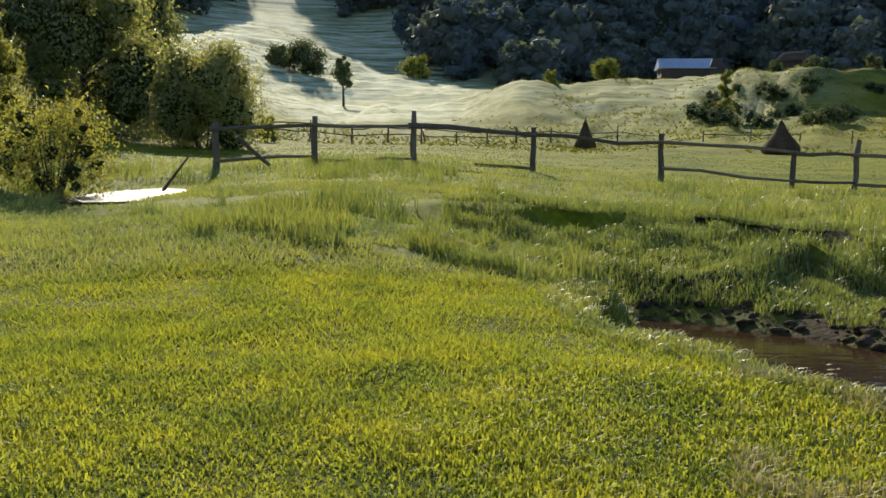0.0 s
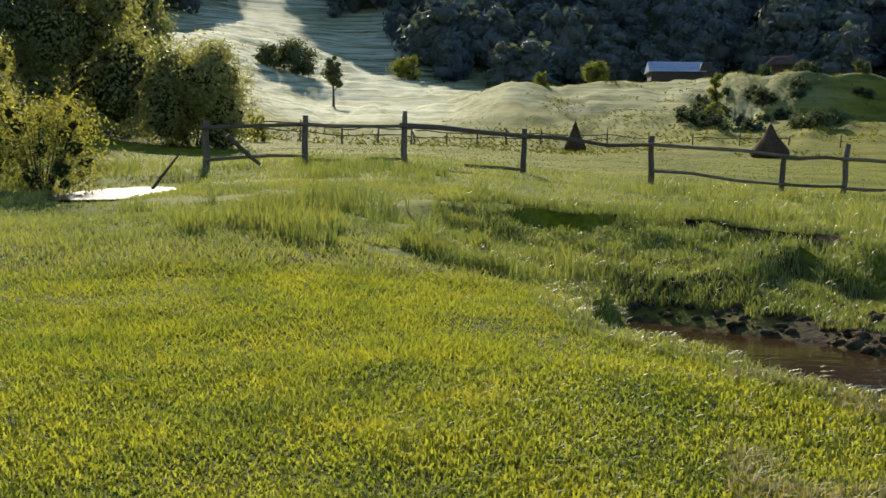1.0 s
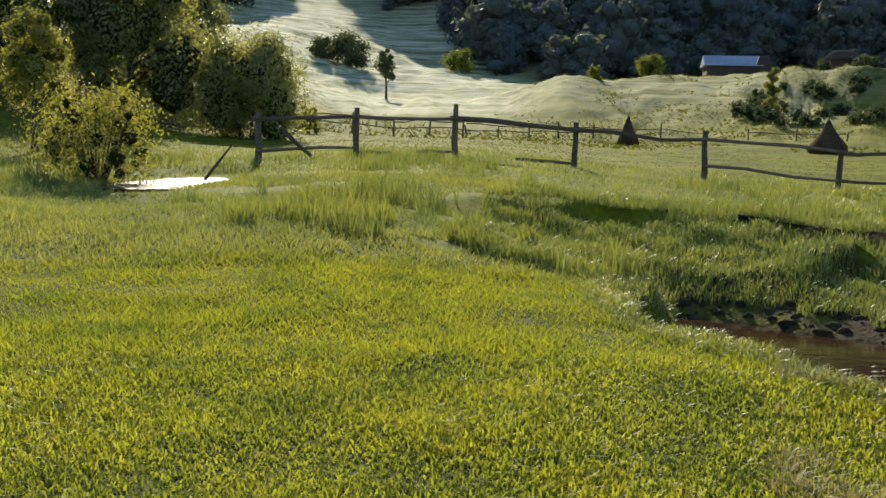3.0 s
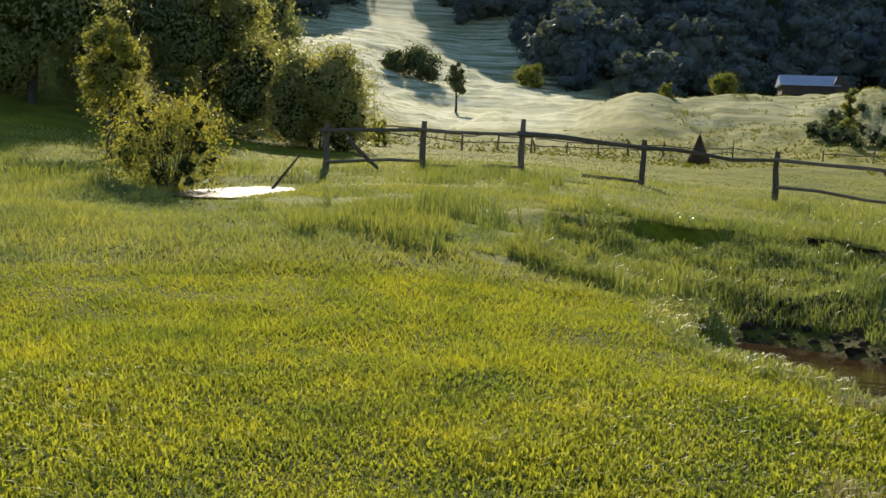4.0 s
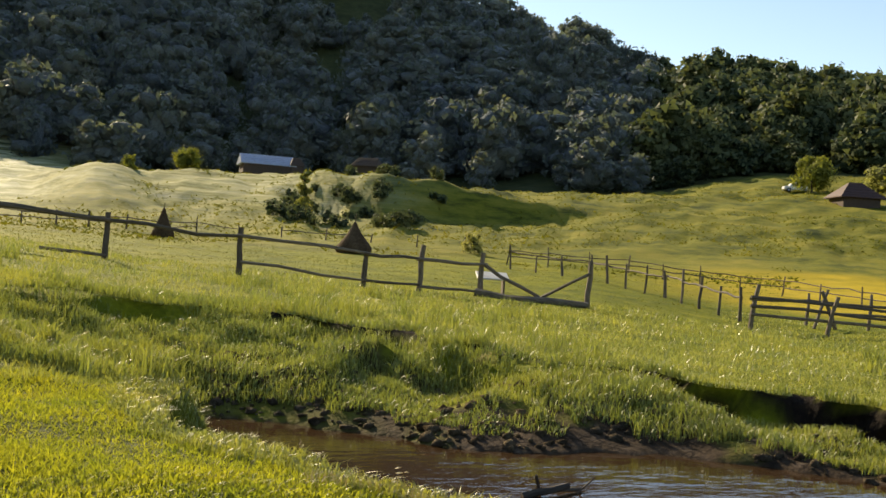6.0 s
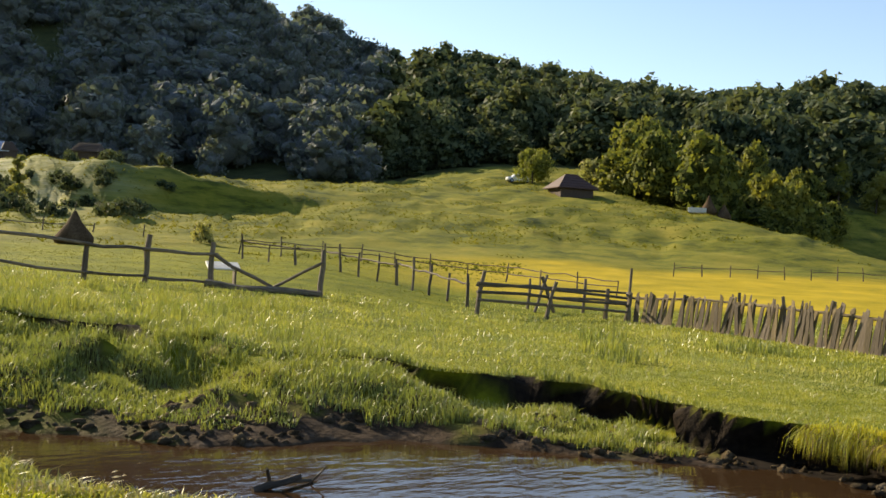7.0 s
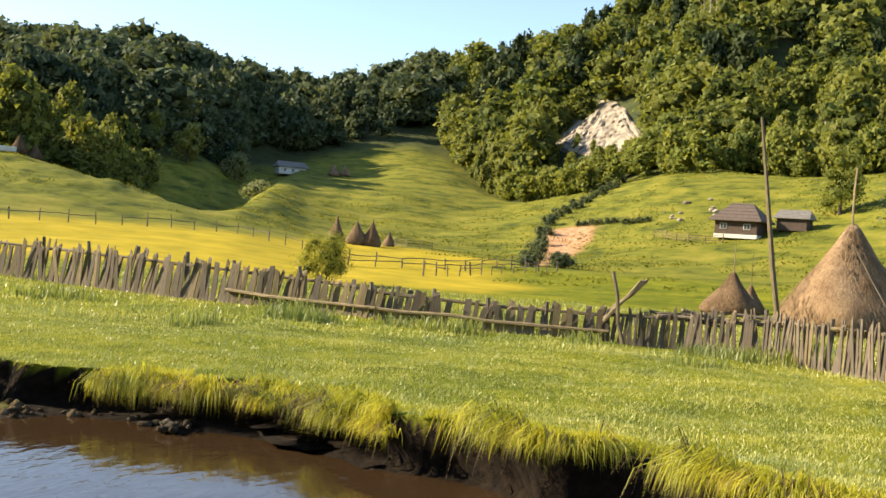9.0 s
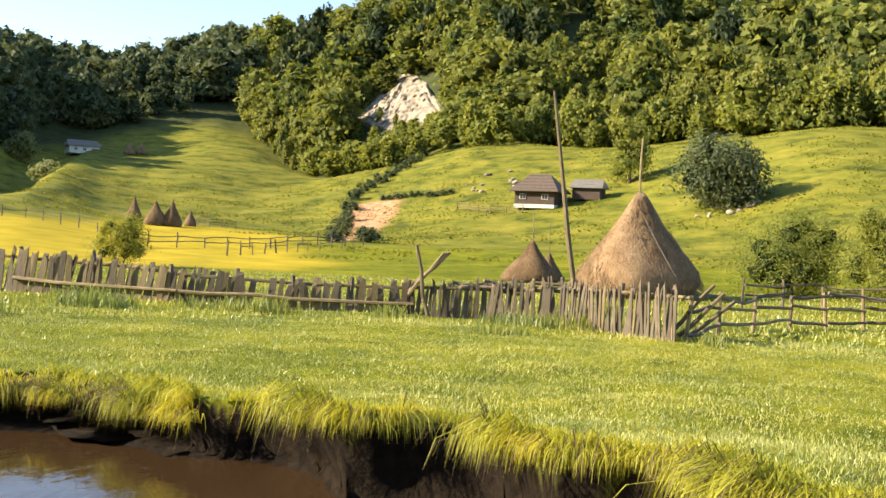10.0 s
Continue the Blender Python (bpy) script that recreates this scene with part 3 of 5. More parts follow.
def woods():
    rng = np.random.default_rng(3)
    dark, front, sunny, young, copse, pines, birches = [], [], [], [], [], [], []

    def put(group, b, r, h, w):
        x, y = r * math.sin(radians(b)), r * math.cos(radians(b))
        group.append((x, y, 0.0, h, w))
    tries = 0
    while tries < 5200:
        tries += 1
        b, r = rng.uniform(-36, 120), 95 + 360 * rng.random() ** 0.75
        rb, rc = ring(b, BACK), ring(b, CREST)
        if np.interp(r, (150, 190, 230, 280), (-15.5, -14.5, -11.7, -11.2)) < b < np.interp(r, (165, 190, 215, 260, 320), (2.0, 0.0, -2.9, -6.6, -7.4)) or r < rb * (1.0 + 0.05 * rng.random()) or r > rc + 14 or rng.random() > 2.4 * r / 430:
            continue
        if 78.8 < b < 85.0 and 184 < r < np.interp(b, (79, 82.4, 85), (236, 250, 236)):
            continue
        h = rng.uniform(7.5, 17)
        if r < rb + 12:
            h *= 0.7
        if b < 33.5 and rng.random() < 0.25:
            continue
        if b > 76 and r > rb + 25 and rng.random() < (0.3 if r > rb + 60 else 0.12):
            put(pines, b, r, h * 1.2, h * rng.uniform(0.45, 0.65))
            continue
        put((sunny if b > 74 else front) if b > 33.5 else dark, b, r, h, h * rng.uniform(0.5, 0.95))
    # the copse that juts out over the terrace
    for k in range(110):
        b, r = rng.uniform(46.8, 58.0), rng.uniform(134, 180)
        if r > 134 + abs(b - 51.5) * 3:
            put(copse, b, r, rng.uniform(4, 12), rng.uniform(3.5, 7))
    # young growth along the lower edge of the sunny woods
    for k in range(520):
        b = rng.uniform(75.5, 118)
        rb = ring(b, BACK)
        r = rb + rng.uniform(-9, 42)
        if 78.8 < b < 85.0 and r > rb + 40:
            continue
        h = rng.uniform(3.5, 9)
        if 78.8 < b < 85.0:
            h = min(h, 6.0 if r < rb + 18 else 3.6)
        elif rng.random() < 0.14:
            put(birches, b, r, h * 1.35, h * rng.uniform(0.4, 0.6))
            continue
        put(young, b, r, h, h * rng.uniform(0.45, 0.9))
    for group in (dark, front, sunny, young, copse, pines, birches):
        a = np.array(group)
        a[:, 2] = land(a[:, 0], a[:, 1])[0] - 0.06 * a[:, 3]
        group[:] = a.tolist()
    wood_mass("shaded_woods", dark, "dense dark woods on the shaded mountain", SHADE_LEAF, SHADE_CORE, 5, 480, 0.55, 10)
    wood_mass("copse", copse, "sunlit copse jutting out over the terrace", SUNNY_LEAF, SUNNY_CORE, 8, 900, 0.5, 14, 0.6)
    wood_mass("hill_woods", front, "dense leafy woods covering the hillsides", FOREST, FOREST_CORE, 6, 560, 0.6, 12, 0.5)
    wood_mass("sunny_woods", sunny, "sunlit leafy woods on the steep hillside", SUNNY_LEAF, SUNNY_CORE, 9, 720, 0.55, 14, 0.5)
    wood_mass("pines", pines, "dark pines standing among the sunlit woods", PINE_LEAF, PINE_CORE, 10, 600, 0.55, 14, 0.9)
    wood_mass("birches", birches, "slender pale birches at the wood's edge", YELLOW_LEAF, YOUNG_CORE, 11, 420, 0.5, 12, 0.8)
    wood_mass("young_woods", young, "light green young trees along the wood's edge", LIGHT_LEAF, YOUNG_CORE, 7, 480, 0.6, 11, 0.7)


woods()


def tube(points, radii, sides=8, rough=0.0, seed=0, caps=True):
    """A tapered, slightly uneven round along points."""
    rng = np.random.default_rng(seed)
    pts = [Vector(p) for p in points]
    verts, faces = [], []
    for k, p in enumerate(pts):
        d = (pts[min(k + 1, len(pts) - 1)] - pts[max(k - 1, 0)]).normalized()
        a = d.orthogonal().normalized() if abs(d.z) < 0.95 else Vector((1, 0, 0))
        a = (a - d * a.dot(d)).normalized()
        b = d.cross(a)
        for s in range(sides):
            q = radii[k] * (1 + rough * (rng.random() - 0.5))
            an = 6.2832 * s / sides
            verts.append(p + a * math.cos(an) * q + b * math.sin(an) * q)
    for k in range(len(pts) - 1):
        for s in range(sides):
            t = (s + 1) % sides
            faces.append((k * sides + s, k * sides + t, (k + 1) * sides + t, (k + 1) * sides + s))
    if caps:
        faces.append(tuple(range(sides))[::-1])
        faces.append(tuple((len(pts) - 1) * sides + s for s in range(sides)))
    return verts, faces


def tree(name, place, h, w, label, category="tree", mat=None, seed=1, leaves=900, size=0.16, lobes=7, pointed=0.2, low=0.1, stems=1, group="", core=0.5):
    """A tree or bush: stems with limbs, and a crown of leaf clumps."""
    rng = np.random.default_rng(seed)
    ob = thing(name, (place[0], place[1], place[2] - 0.03), label, category, group)
    for k in range(stems):
        an, lean = rng.random() * 6.28, (0.05 if stems == 1 else 0.22) * w
        base = 0.0 if stems == 1 else 0.06 * w
        q = [Vector((math.cos(an) * (base + lean * u), math.sin(an) * (base + lean * u), h * 0.8 * u)) + Vector(rng.normal(size=3) * 0.012 * h * u) for u in (0, 0.25, 0.5, 0.75, 1.0)]
        r0 = h * (0.028 if stems == 1 else 0.012)
        part("trunk" if stems == 1 else "stem", mesh_of("trunk", *tube(q, [r0, r0 * 0.8, r0 * 0.6, r0 * 0.4, r0 * 0.15], 7, 0.2, seed), BARK), ob)
    for k in range(5 if stems == 1 else 0):
        u = 0.35 + 0.1 * k
        an = 2.4 * k + rng.random()
        p = Vector((0, 0, h * 0.8 * u))
        e = p + Vector((math.cos(an) * w * 0.33, math.sin(an) * w * 0.33, h * 0.14))
        part("limb", mesh_of("limb", *tube([p, p.lerp(e, 0.5) + Vector((0, 0, 0.02 * h)), e], [h * 0.011, h * 0.008, h * 0.003], 6), BARK), ob)
    near = math.hypot(*place[:2]) < 70
    a, b = bush_crown(rng, h, w, lobes + (6 if near else 3), leaves * (3.6 if near else 2.2), size * (0.46 if near else 0.62), pointed, low, core)
    part("crown", quick_mesh("crown", *join(a), mat or BUSH_LEAF), ob)
    # dark lumps that stand in for the shade inside the crown
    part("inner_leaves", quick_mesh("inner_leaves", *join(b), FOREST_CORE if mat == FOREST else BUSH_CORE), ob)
    return ob


# ---- wood work ----
SEED = [100]


def log_piece(name, p, q, r0, parent, mat=None, r1=None, bend=0.012, sides=7, label=""):
    """A round pole from p to q, a part of parent, which stands at the world's origin or at its place."""
    SEED[0] += 1
    rng = np.random.default_rng(SEED[0])
    p, q = Vector(p), Vector(q)
    n = (q - p).length
    side = rng.normal(size=(3, 2)) * bend * n
    pts = [(0, 0, 0), (side[0][0], side[0][1], n * 0.3), (side[1][0], side[1][1], n * 0.65), (0, 0, n)]
    r1 = r1 or r0 * 0.8
    me = mesh_of(name, *tube(pts, [r0, r0 * 0.97, (r0 + r1) / 2, r1], sides, 0.3, SEED[0]), mat or OLD_WOOD)
    m = Matrix.Translation(p) @ (q - p).to_track_quat("Z", "Y").to_matrix().to_4x4()
    ob = new(name, me)
    if parent:
        ob.parent = parent
        ob.matrix_basis = parent.matrix_basis.inverted() @ m
        if label:
            ob["label"] = label
    else:
        ob.matrix_basis = m
    return ob


def board(name, p, q, wide, thick, parent, mat=None, face=(0, 1, 0), top="flat", label=""):
    """A split board from p to q with chipped ends, its broad side towards face."""
    SEED[0] += 1
    rng = np.random.default_rng(SEED[0])
    p, q = Vector(p), Vector(q)
    n = (q - p).length
    z = (q - p).normalized()
    y = Vector(face)
    y = (y - z * y.dot(z)).normalized()
    x = y.cross(z)
    verts = []
    for u, k in ((0, 1.0), (0.5, 1.0 + rng.normal() * 0.05), (1, 0.9)):
        for sx, sy in ((-1, -1), (1, -1), (1, 1), (-1, 1)):
            cut = rng.normal() * 0.02 + (0.05 * sx * rng.normal() if u == 1 else 0)
            verts.append((sx * wide / 2 * k + rng.normal() * 0.006, sy * thick / 2, n * u + cut * (u == 1)))
    if top == "point":
        verts[8:] = [(vx * 0.35, vy, vz) for vx, vy, vz in verts[8:]]
    faces = [(3, 2, 1, 0), (8, 9, 10, 11)]
    for k in (0, 4):
        for s in range(4):
            t = (s + 1) % 4
            faces.append((k + s, k + t, k + 4 + t, k + 4 + s))
    m = Matrix((x, y, z)).transposed().to_4x4()
    m.translation = p
    ob = new(name, mesh_of(name, verts, faces, mat or OLD_WOOD))
    ob.parent = parent
    ob.matrix_basis = parent.matrix_basis.inverted() @ m
    if label:
        ob["label"] = label
    return ob


def over(place, h, lean=(0.0, 0.0)):
    return (place[0] + lean[0] * h, place[1] + lean[1] * h, place[2] + h)


def main_fence():
    rows = [(-12.3, 25, 1.15, 0.0), (-7.0, 26, 1.2, 0.0), (-1.6, 27, 1.32, 0.0), (4.95, 28, 1.2, 0.0), (11.85, 29, 1.3, 0.0), (18.55, 30, 1.05, 0.04), (21.6, 30.5, 1.36, 0.06), (25.05, 31, 1.3, 0.0), (30.85, 31, 1.4, 0.03)]
    f = thing("pole_fence", polar(5, 28), "dark weathered pole fence with one high rail across the meadow", "fence")
    base = [polar(b, r) for b, r, h, k in rows]
    for p, (b, r, h, k) in zip(base, rows):
        log_piece("post", (p[0], p[1], p[2] - 0.05), over(p, h, (k, 0)), 0.085, f)
    rail = [0.97, 0.98, 0.93, 1.0, 1.07, 1.0, 0.94, 0.96]
    for k in range(7):
        front = (-0.02, -0.11, 0)
        a, b = Vector(over(base[k], rail[k])) + Vector(front), Vector(over(base[k + 1], rail[k + 1])) + Vector(front)
        d = (b - a).normalized() * 0.12
        log_piece("rail", a - d, b + d, 0.052 if k != 2 else 0.068, f)
    for k, h0, h1, u0, u1 in ((0, 0.22, 0.2, 0, 1), (1, 0.1, 0.1, 0.05, 0.35), (1, 0.07, 0.1, 0.6, 1), (4, 0.36, 0.22, 0, 1), (5, 0.22, 0.2, 0, 1), (6, 0.15, 0.12, 0, 1), (3, 0.1, 0.1, -0.45, 0.0)):
        a, b = Vector(over(base[k], h0)), Vector(over(base[k + 1], h1))
        log_piece("lower_rail", a.lerp(b, u0) + Vector((0, -0.09, 0)), a.lerp(b, u1) + Vector((0, -0.09, 0)), 0.045, f)
    a, b = Vector(base[0]), Vector(base[1])
    log_piece("brace", a.lerp(b, 0.22) + Vector((0, -0.16, 0.78)), a.lerp(b, 0.55) + Vector((0, -0.3, 0.05)), 0.055, f)
    # closed gateway: crossed braces over a heavy sill
    a, b = Vector(base[7]), Vector(base[8])
    log_piece("brace", a + Vector((0, -0.12, 0.95)), a.lerp(b, 0.56) + Vector((0, -0.15, 0.12)), 0.06, f)
    log_piece("brace", a.lerp(b, 0.5) + Vector((0, -0.22, 0.1)), b + Vector((0, -0.1, 1.02)), 0.055, f)
    log_piece("sill", a + Vector((-0.3, -0.2, 0.14)), b + Vector((-0.1, -0.2, 0.1)), 0.12, f)


main_fence()


def post_row(name, rows, label, high=1.1, rails=(0.9, 0.5), r=0.05, seed=1, gap=2.4, group="", mat=None, skip=0.0):
    """A far fence of posts and rails along a line of bearings and distances."""
    rng = np.random.default_rng(seed)
    pts = []
    for (b0, r0), (b1, r1) in zip(rows, rows[1:]):
        p, q = Vector(polar(b0, r0)), Vector(polar(b1, r1))
        n = max(1, round((q - p).length / gap))
        pts += [p.lerp(q, k / n) for k in range(n)]
    pts.append(Vector(polar(*rows[-1])))
    pts = [Vector((p.x, p.y, height(p.x, p.y))) for p in pts]
    f = thing(name, pts[len(pts) // 2], label, "fence", group)
    last = None
    for p in pts:
        h = high * rng.uniform(0.75, 1.2)
        log_piece("post", p - Vector((0, 0, 0.04)), over(p, h, (rng.normal() * 0.06, rng.normal() * 0.04)), r * rng.uniform(0.8, 1.3), f, mat, sides=6)
        if last is not None:
            for u in rails:
                if rng.random() > skip:
                    log_piece("rail", Vector(over(last, u + rng.normal() * 0.03)) + Vector((0, -0.06, 0)), Vector(over(p, u + rng.normal() * 0.03)) + Vector((0, -0.06, 0)), r * 0.75, f, mat, sides=6)
        last = p
    return f


post_row("field_fence", [(-9.5, 66), (-5, 64), (-1.2, 68)], "grey post-and-rail fence at the field's far edge", 1.15, (0.95, 0.5), 0.06, 2, 2.6)
post_row("field_fence", [(-1.0, 70), (4, 76), (9.5, 80)], "low grey rail fence behind the mown field", 1.0, (0.8, 0.45), 0.06, 3, 2.8)
post_row("field_fence", [(9.5, 82), (14, 78), (24, 74)], "sparse stakes along the foot of the knoll", 0.9, (0.6,), 0.05, 4, 3.2, skip=0.4)
post_row("stake_fence", [(26.6, 54), (31, 50), (35, 44), (38.9, 37)], "row of old stakes with thin rails in the pasture", 1.15, (0.85,), 0.055, 5, 1.9)
post_row("stake_fence", [(26.4, 62), (33, 64), (41, 58), (47, 52)], "second thin rail fence behind the stakes", 1.0, (0.8, 0.5), 0.045, 6, 2.5)
post_row("field_fence", [(50, 74), (57, 80), (63, 86), (66.5, 80)], "thin stake fence across the golden hay field", 0.95, (0.6,), 0.045, 7, 2.2, skip=0.25)
post_row("field_fence", [(67.5, 66), (72, 70), (75.5, 74), (79.5, 84)], "grey rail fence along the yellow meadow", 0.9, (0.7, 0.4), 0.05, 8, 2.3)
post_row("field_fence", [(71.0, 107), (72.2, 105), (73.6, 106)], "pale rail fence beside the pointed haystacks", 0.9, (0.75, 0.5, 0.25), 0.05, 19, 1.6, "", GREY_WOOD)
post_row("yard_fence", [(85.6, 117), (87.4, 113), (89.2, 112)], "pale rail fence leading to the cottage", 1.0, (0.85, 0.6, 0.35), 0.055, 18, 1.8, "", GREY_WOOD)
post_row("field_fence", [(73.2, 62), (77.5, 72), (80.5, 80)], "row of stakes below the washed-out track", 0.8, (0.5,), 0.045, 9, 1.7, skip=0.3)


def sheep_pen():
    f = thing("sheep_pen", polar(43, 33), "small pole pen of dark posts and layered rails", "fence")
    front = [polar(39.4, 32.0), polar(43.2, 33.0), polar(46.4, 34.4), polar(47.5, 34.8)]
    rear = [polar(42.2, 38.0), polar(45.2, 38.5), polar(47.6, 38.6)]
    for p, h, k in zip(front, (1.38, 1.2, 1.0, 0.95), (0.1, 0.16, 0.02, 0.1)):
        log_piece("post", (p[0], p[1], p[2] - 0.04), over(p, h, (k, -k)), 0.075, f)
    for p, h in zip(rear, (1.1, 1.25, 1.7)):
        log_piece("post", (p[0], p[1], p[2] - 0.04), over(p, h, (0.05, 0)), 0.06, f)
    for a, b, hs in ((front[0], front[3], ((1.0, 0.75), (0.74, 0.55), (0.5, 0.3))), (rear[0], rear[2], ((0.85, 0.8), (0.5, 0.45))), (front[0], rear[0], ((0.95, 0.85),)), (front[3], rear[2], ((0.85, 0.8), (0.5, 0.4)))):
        for h0, h1 in hs:
            log_piece("rail", Vector(over(a, h0)) + Vector((-0.08, -0.08, 0)), Vector(over(b, h1)) + Vector((-0.08, -0.08, 0)), 0.05, f, bend=0.008)
    p = Vector(polar(42.6, 36.5))
    log_piece("prop", p, p + Vector((0.6, 0.1, 1.3)), 0.06, f)
    log_piece("prop", p + Vector((0.9, 0, 0)), p + Vector((0.35, 0.1, 1.25)), 0.07, f)


sheep_pen()


def paling():
    """The long fence of split boards: each board a part, with rails along it."""
    line = [(47.6, 35.0), (53.3, 31.5), (58, 28.5), (63, 26.5), (70.5, 24.4), (77, 23.6), (83.1, 23.2), (87.3, 23.0), (91.5, 22.4), (97.9, 20.0)]
    f = thing("board_fence", polar(71, 24.3), "old fence of leaning split boards, weathered grey and brown", "fence")
    rng = np.random.default_rng(12)
    pts = [Vector(polar(b, r)) for b, r in line]
    tall = [0.95, 1.15, 1.12, 0.98, 0.8, 0.72, 0.72, 0.85, 0.95, 1.05]
    thin = [0.4, 0.06, 0.02, 0.02, 0.06, 0.28, 0.15, 0.03, 0.02, 0.02]
    for k in range(len(pts) - 1):
        p, q = pts[k], pts[k + 1]
        d = (q - p)
        n = d.length
        d.normalize()
        face = Vector((d.y, -d.x, 0))
        if face.dot(p) > 0:
            face = -face
        s = 0.0
        while s < n:
            u = s / n
            wide = rng.uniform(0.08, 0.17) if k < 6 else rng.uniform(0.04, 0.085)
            if rng.random() > thin[k] * (1 - u) + thin[k + 1] * u:
                h = (tall[k] * (1 - u) + tall[k + 1] * u) * rng.uniform(0.8, 1.07)
                a = p + d * s
                a.z = height(a.x, a.y) - 0.03
                lean = d * ((0.17 if k < 5 else 0.05) + rng.normal() * 0.09) + face * rng.normal() * 0.07
                board("board", a + face * (0.02 + 0.02 * rng.random()), a + Vector((0, 0, h)) + lean * h + face * 0.03, wide, 0.025, f, GREY_WOOD if rng.random() < (0.5 if k < 6 else 0.12) else OLD_WOOD, face, "point" if rng.random() < 0.12 else "flat")
            s += wide + rng.uniform(-0.012, 0.016 if k < 4 else 0.022)
        for u, back in ((0.8, -0.05), (0.32, 0.09)):
            if u < 0.5 and k not in (3, 4, 5):
                continue
            a, b = p + Vector((0, 0, tall[k] * u)) + face * back, q + Vector((0, 0, tall[k + 1] * u)) + face * back
            log_piece("rail", a - d * 0.15, b + d * 0.15, 0.045, f, GREY_WOOD, bend=0.006)
        for u in (0.0, 0.5):
            a = p + d * n * u
            a.z = height(a.x, a.y) - 0.05
            log_piece("post", a - face * 0.06, a - face * 0.06 + Vector((0, 0, tall[k] * 1.12)) + d * rng.normal() * 0.08, 0.06, f)
    # loose rails and dark stakes heaped along the hayfold end
    for k in range(7):
        a = pts[6].lerp(pts[8], rng.random() * 0.9)
        out = Vector((a.x, a.y, 0)).normalized()
        log_piece("loose_rail", a + out * 0.25 + Vector((0, 0, rng.uniform(0.45, 0.85))), a + out * 0.4 + Vector((rng.normal() * 0.3, -rng.uniform(1.2, 2.2), rng.uniform(0.5, 0.9))), 0.04, f, GREY_WOOD if k % 2 else OLD_WOOD)
    return pts


paling()


def hay_stack(place, h, w, label, seed=1, pole=0.6, leaf=2200, group="", mat=None):
    """A cone of hay with a rounded foot, combed straws and its centre pole."""
    rng = np.random.default_rng(seed)
    ob = thing("haystack", place, label, "haystack", group)
    prof = [(0.0, 0.80), (0.05, 0.93), (0.13, 1.0), (0.25, 0.92), (0.4, 0.74), (0.55, 0.54), (0.68, 0.37), (0.8, 0.25), (0.9, 0.15), (0.96, 0.095), (1.0, 0.035)]
    sides = 40
    verts, faces = [], []
    ph = rng.random(4) * 6.28
    for u, r in prof:
        for s in range(sides):
            a = 6.2832 * s / sides
            k = 1 + 0.06 * math.sin(2 * a + ph[3] + 4 * u) + 0.045 * math.sin(3 * a + ph[0] + 3 * u) + 0.03 * math.sin(7 * a + ph[1] + 9 * u) + 0.02 * rng.normal()
            verts.append((math.cos(a) * r * w / 2 * k, math.sin(a) * r * w / 2 * k, u * h + 0.012 * h * math.sin(2 * a + ph[2])))
    for k in range(len(prof) - 1):
        for s in range(sides):
            t = (s + 1) % sides
            faces.append((k * sides + s, k * sides + t, (k + 1) * sides + t, (k + 1) * sides + s))
    faces.append(tuple((len(prof) - 1) * sides + s for s in range(sides)))
    part("hay", mesh_of("hay", verts, faces, mat or HAY, True), ob)
    # straws combed down over the surface
    us, an = rng.random(leaf) ** 1.3 * 0.97, rng.random(leaf) * 6.2832
    rr = np.interp(us, [p[0] for p in prof], [p[1] for p in prof]) * w / 2 * 1.01
    c = np.stack([np.cos(an) * rr, np.sin(an) * rr, us * h], 1)
    down = np.stack([np.cos(an) * 0.5 * w / h, np.sin(an) * 0.5 * w / h, -np.ones(leaf)], 1) + rng.normal(size=(leaf, 3)) * 0.25
    down /= np.linalg.norm(down, axis=1)[:, None]
    side = np.stack([-np.sin(an), np.cos(an), np.zeros(leaf)], 1)
    ln = (h * rng.uniform(0.03, 0.09, leaf))[:, None]
    out = np.stack([np.cos(an), np.sin(an), np.zeros(leaf)], 1)
    v = np.stack([c - side * h * 0.004, c + side * h * 0.004, c + down * ln + out * h * 0.01 * rng.random((leaf, 1))], 1).reshape(-1, 3)
    part("straw", quick_mesh("straw", v, np.arange(3 * leaf).reshape(-1, 3), mat or HAY), ob)["kind"] = "stuff"
    if pole:
        log_piece("pole", Vector(place) + Vector((0, 0, h * 0.9)), Vector(place) + Vector((0.02 * h, 0, h + pole)), 0.012 * h, ob, GREY_WOOD)
    return ob


def hay_material(name, k):
    m, t, b = material(name, 0.95)
    n = noise_out(t, 1.4, 6.0, (1, 1, 0.5))
    fine = noise_out(t, 16.0, 5.0, (1, 1, 0.25))
    col = mix(t, 1.0, ramp(t, n, [(0.3, (0.17 * k, 0.112 * k, 0.066 * k)), (0.7, (0.32 * k, 0.232 * k, 0.145 * k))]), ramp(t, fine, [(0.3, (0.55, 0.5, 0.45)), (0.7, (1.25, 1.2, 1.15))]), "MULTIPLY")
    t.links.new(col, b.inputs["Base Color"])
    b.inputs["Specular IOR Level"].default_value = 0.1
    bump(t, b, fine, 0.7, 0.04)
    return m


HAY = hay_material("hay", 1.0)
# darker copy of the hay, with a backlit stack's shade in its colour
DARK_HAY = hay_material("shaded_hay", 0.38)
OLDER_HAY = hay_material("brown_hay", 0.65)
hay_stack(polar(95.5, 37.0, -0.05), 3.6, 4.5, "big brown haystack combed to a point round its pole", 21, 1.9, 9000)
hay_stack(polar(89.8, 42.5, -0.05), 1.75, 2.2, "small dark brown haystack behind the board fence", 22, 1.2, 3000, "haystacks in the fold", OLDER_HAY)
hay_stack(polar(90.75, 45.0, -0.05), 1.25, 1.3, "low leaning haystack beside a taller one", 23, 1.3, 2000, "haystacks in the fold", OLDER_HAY)
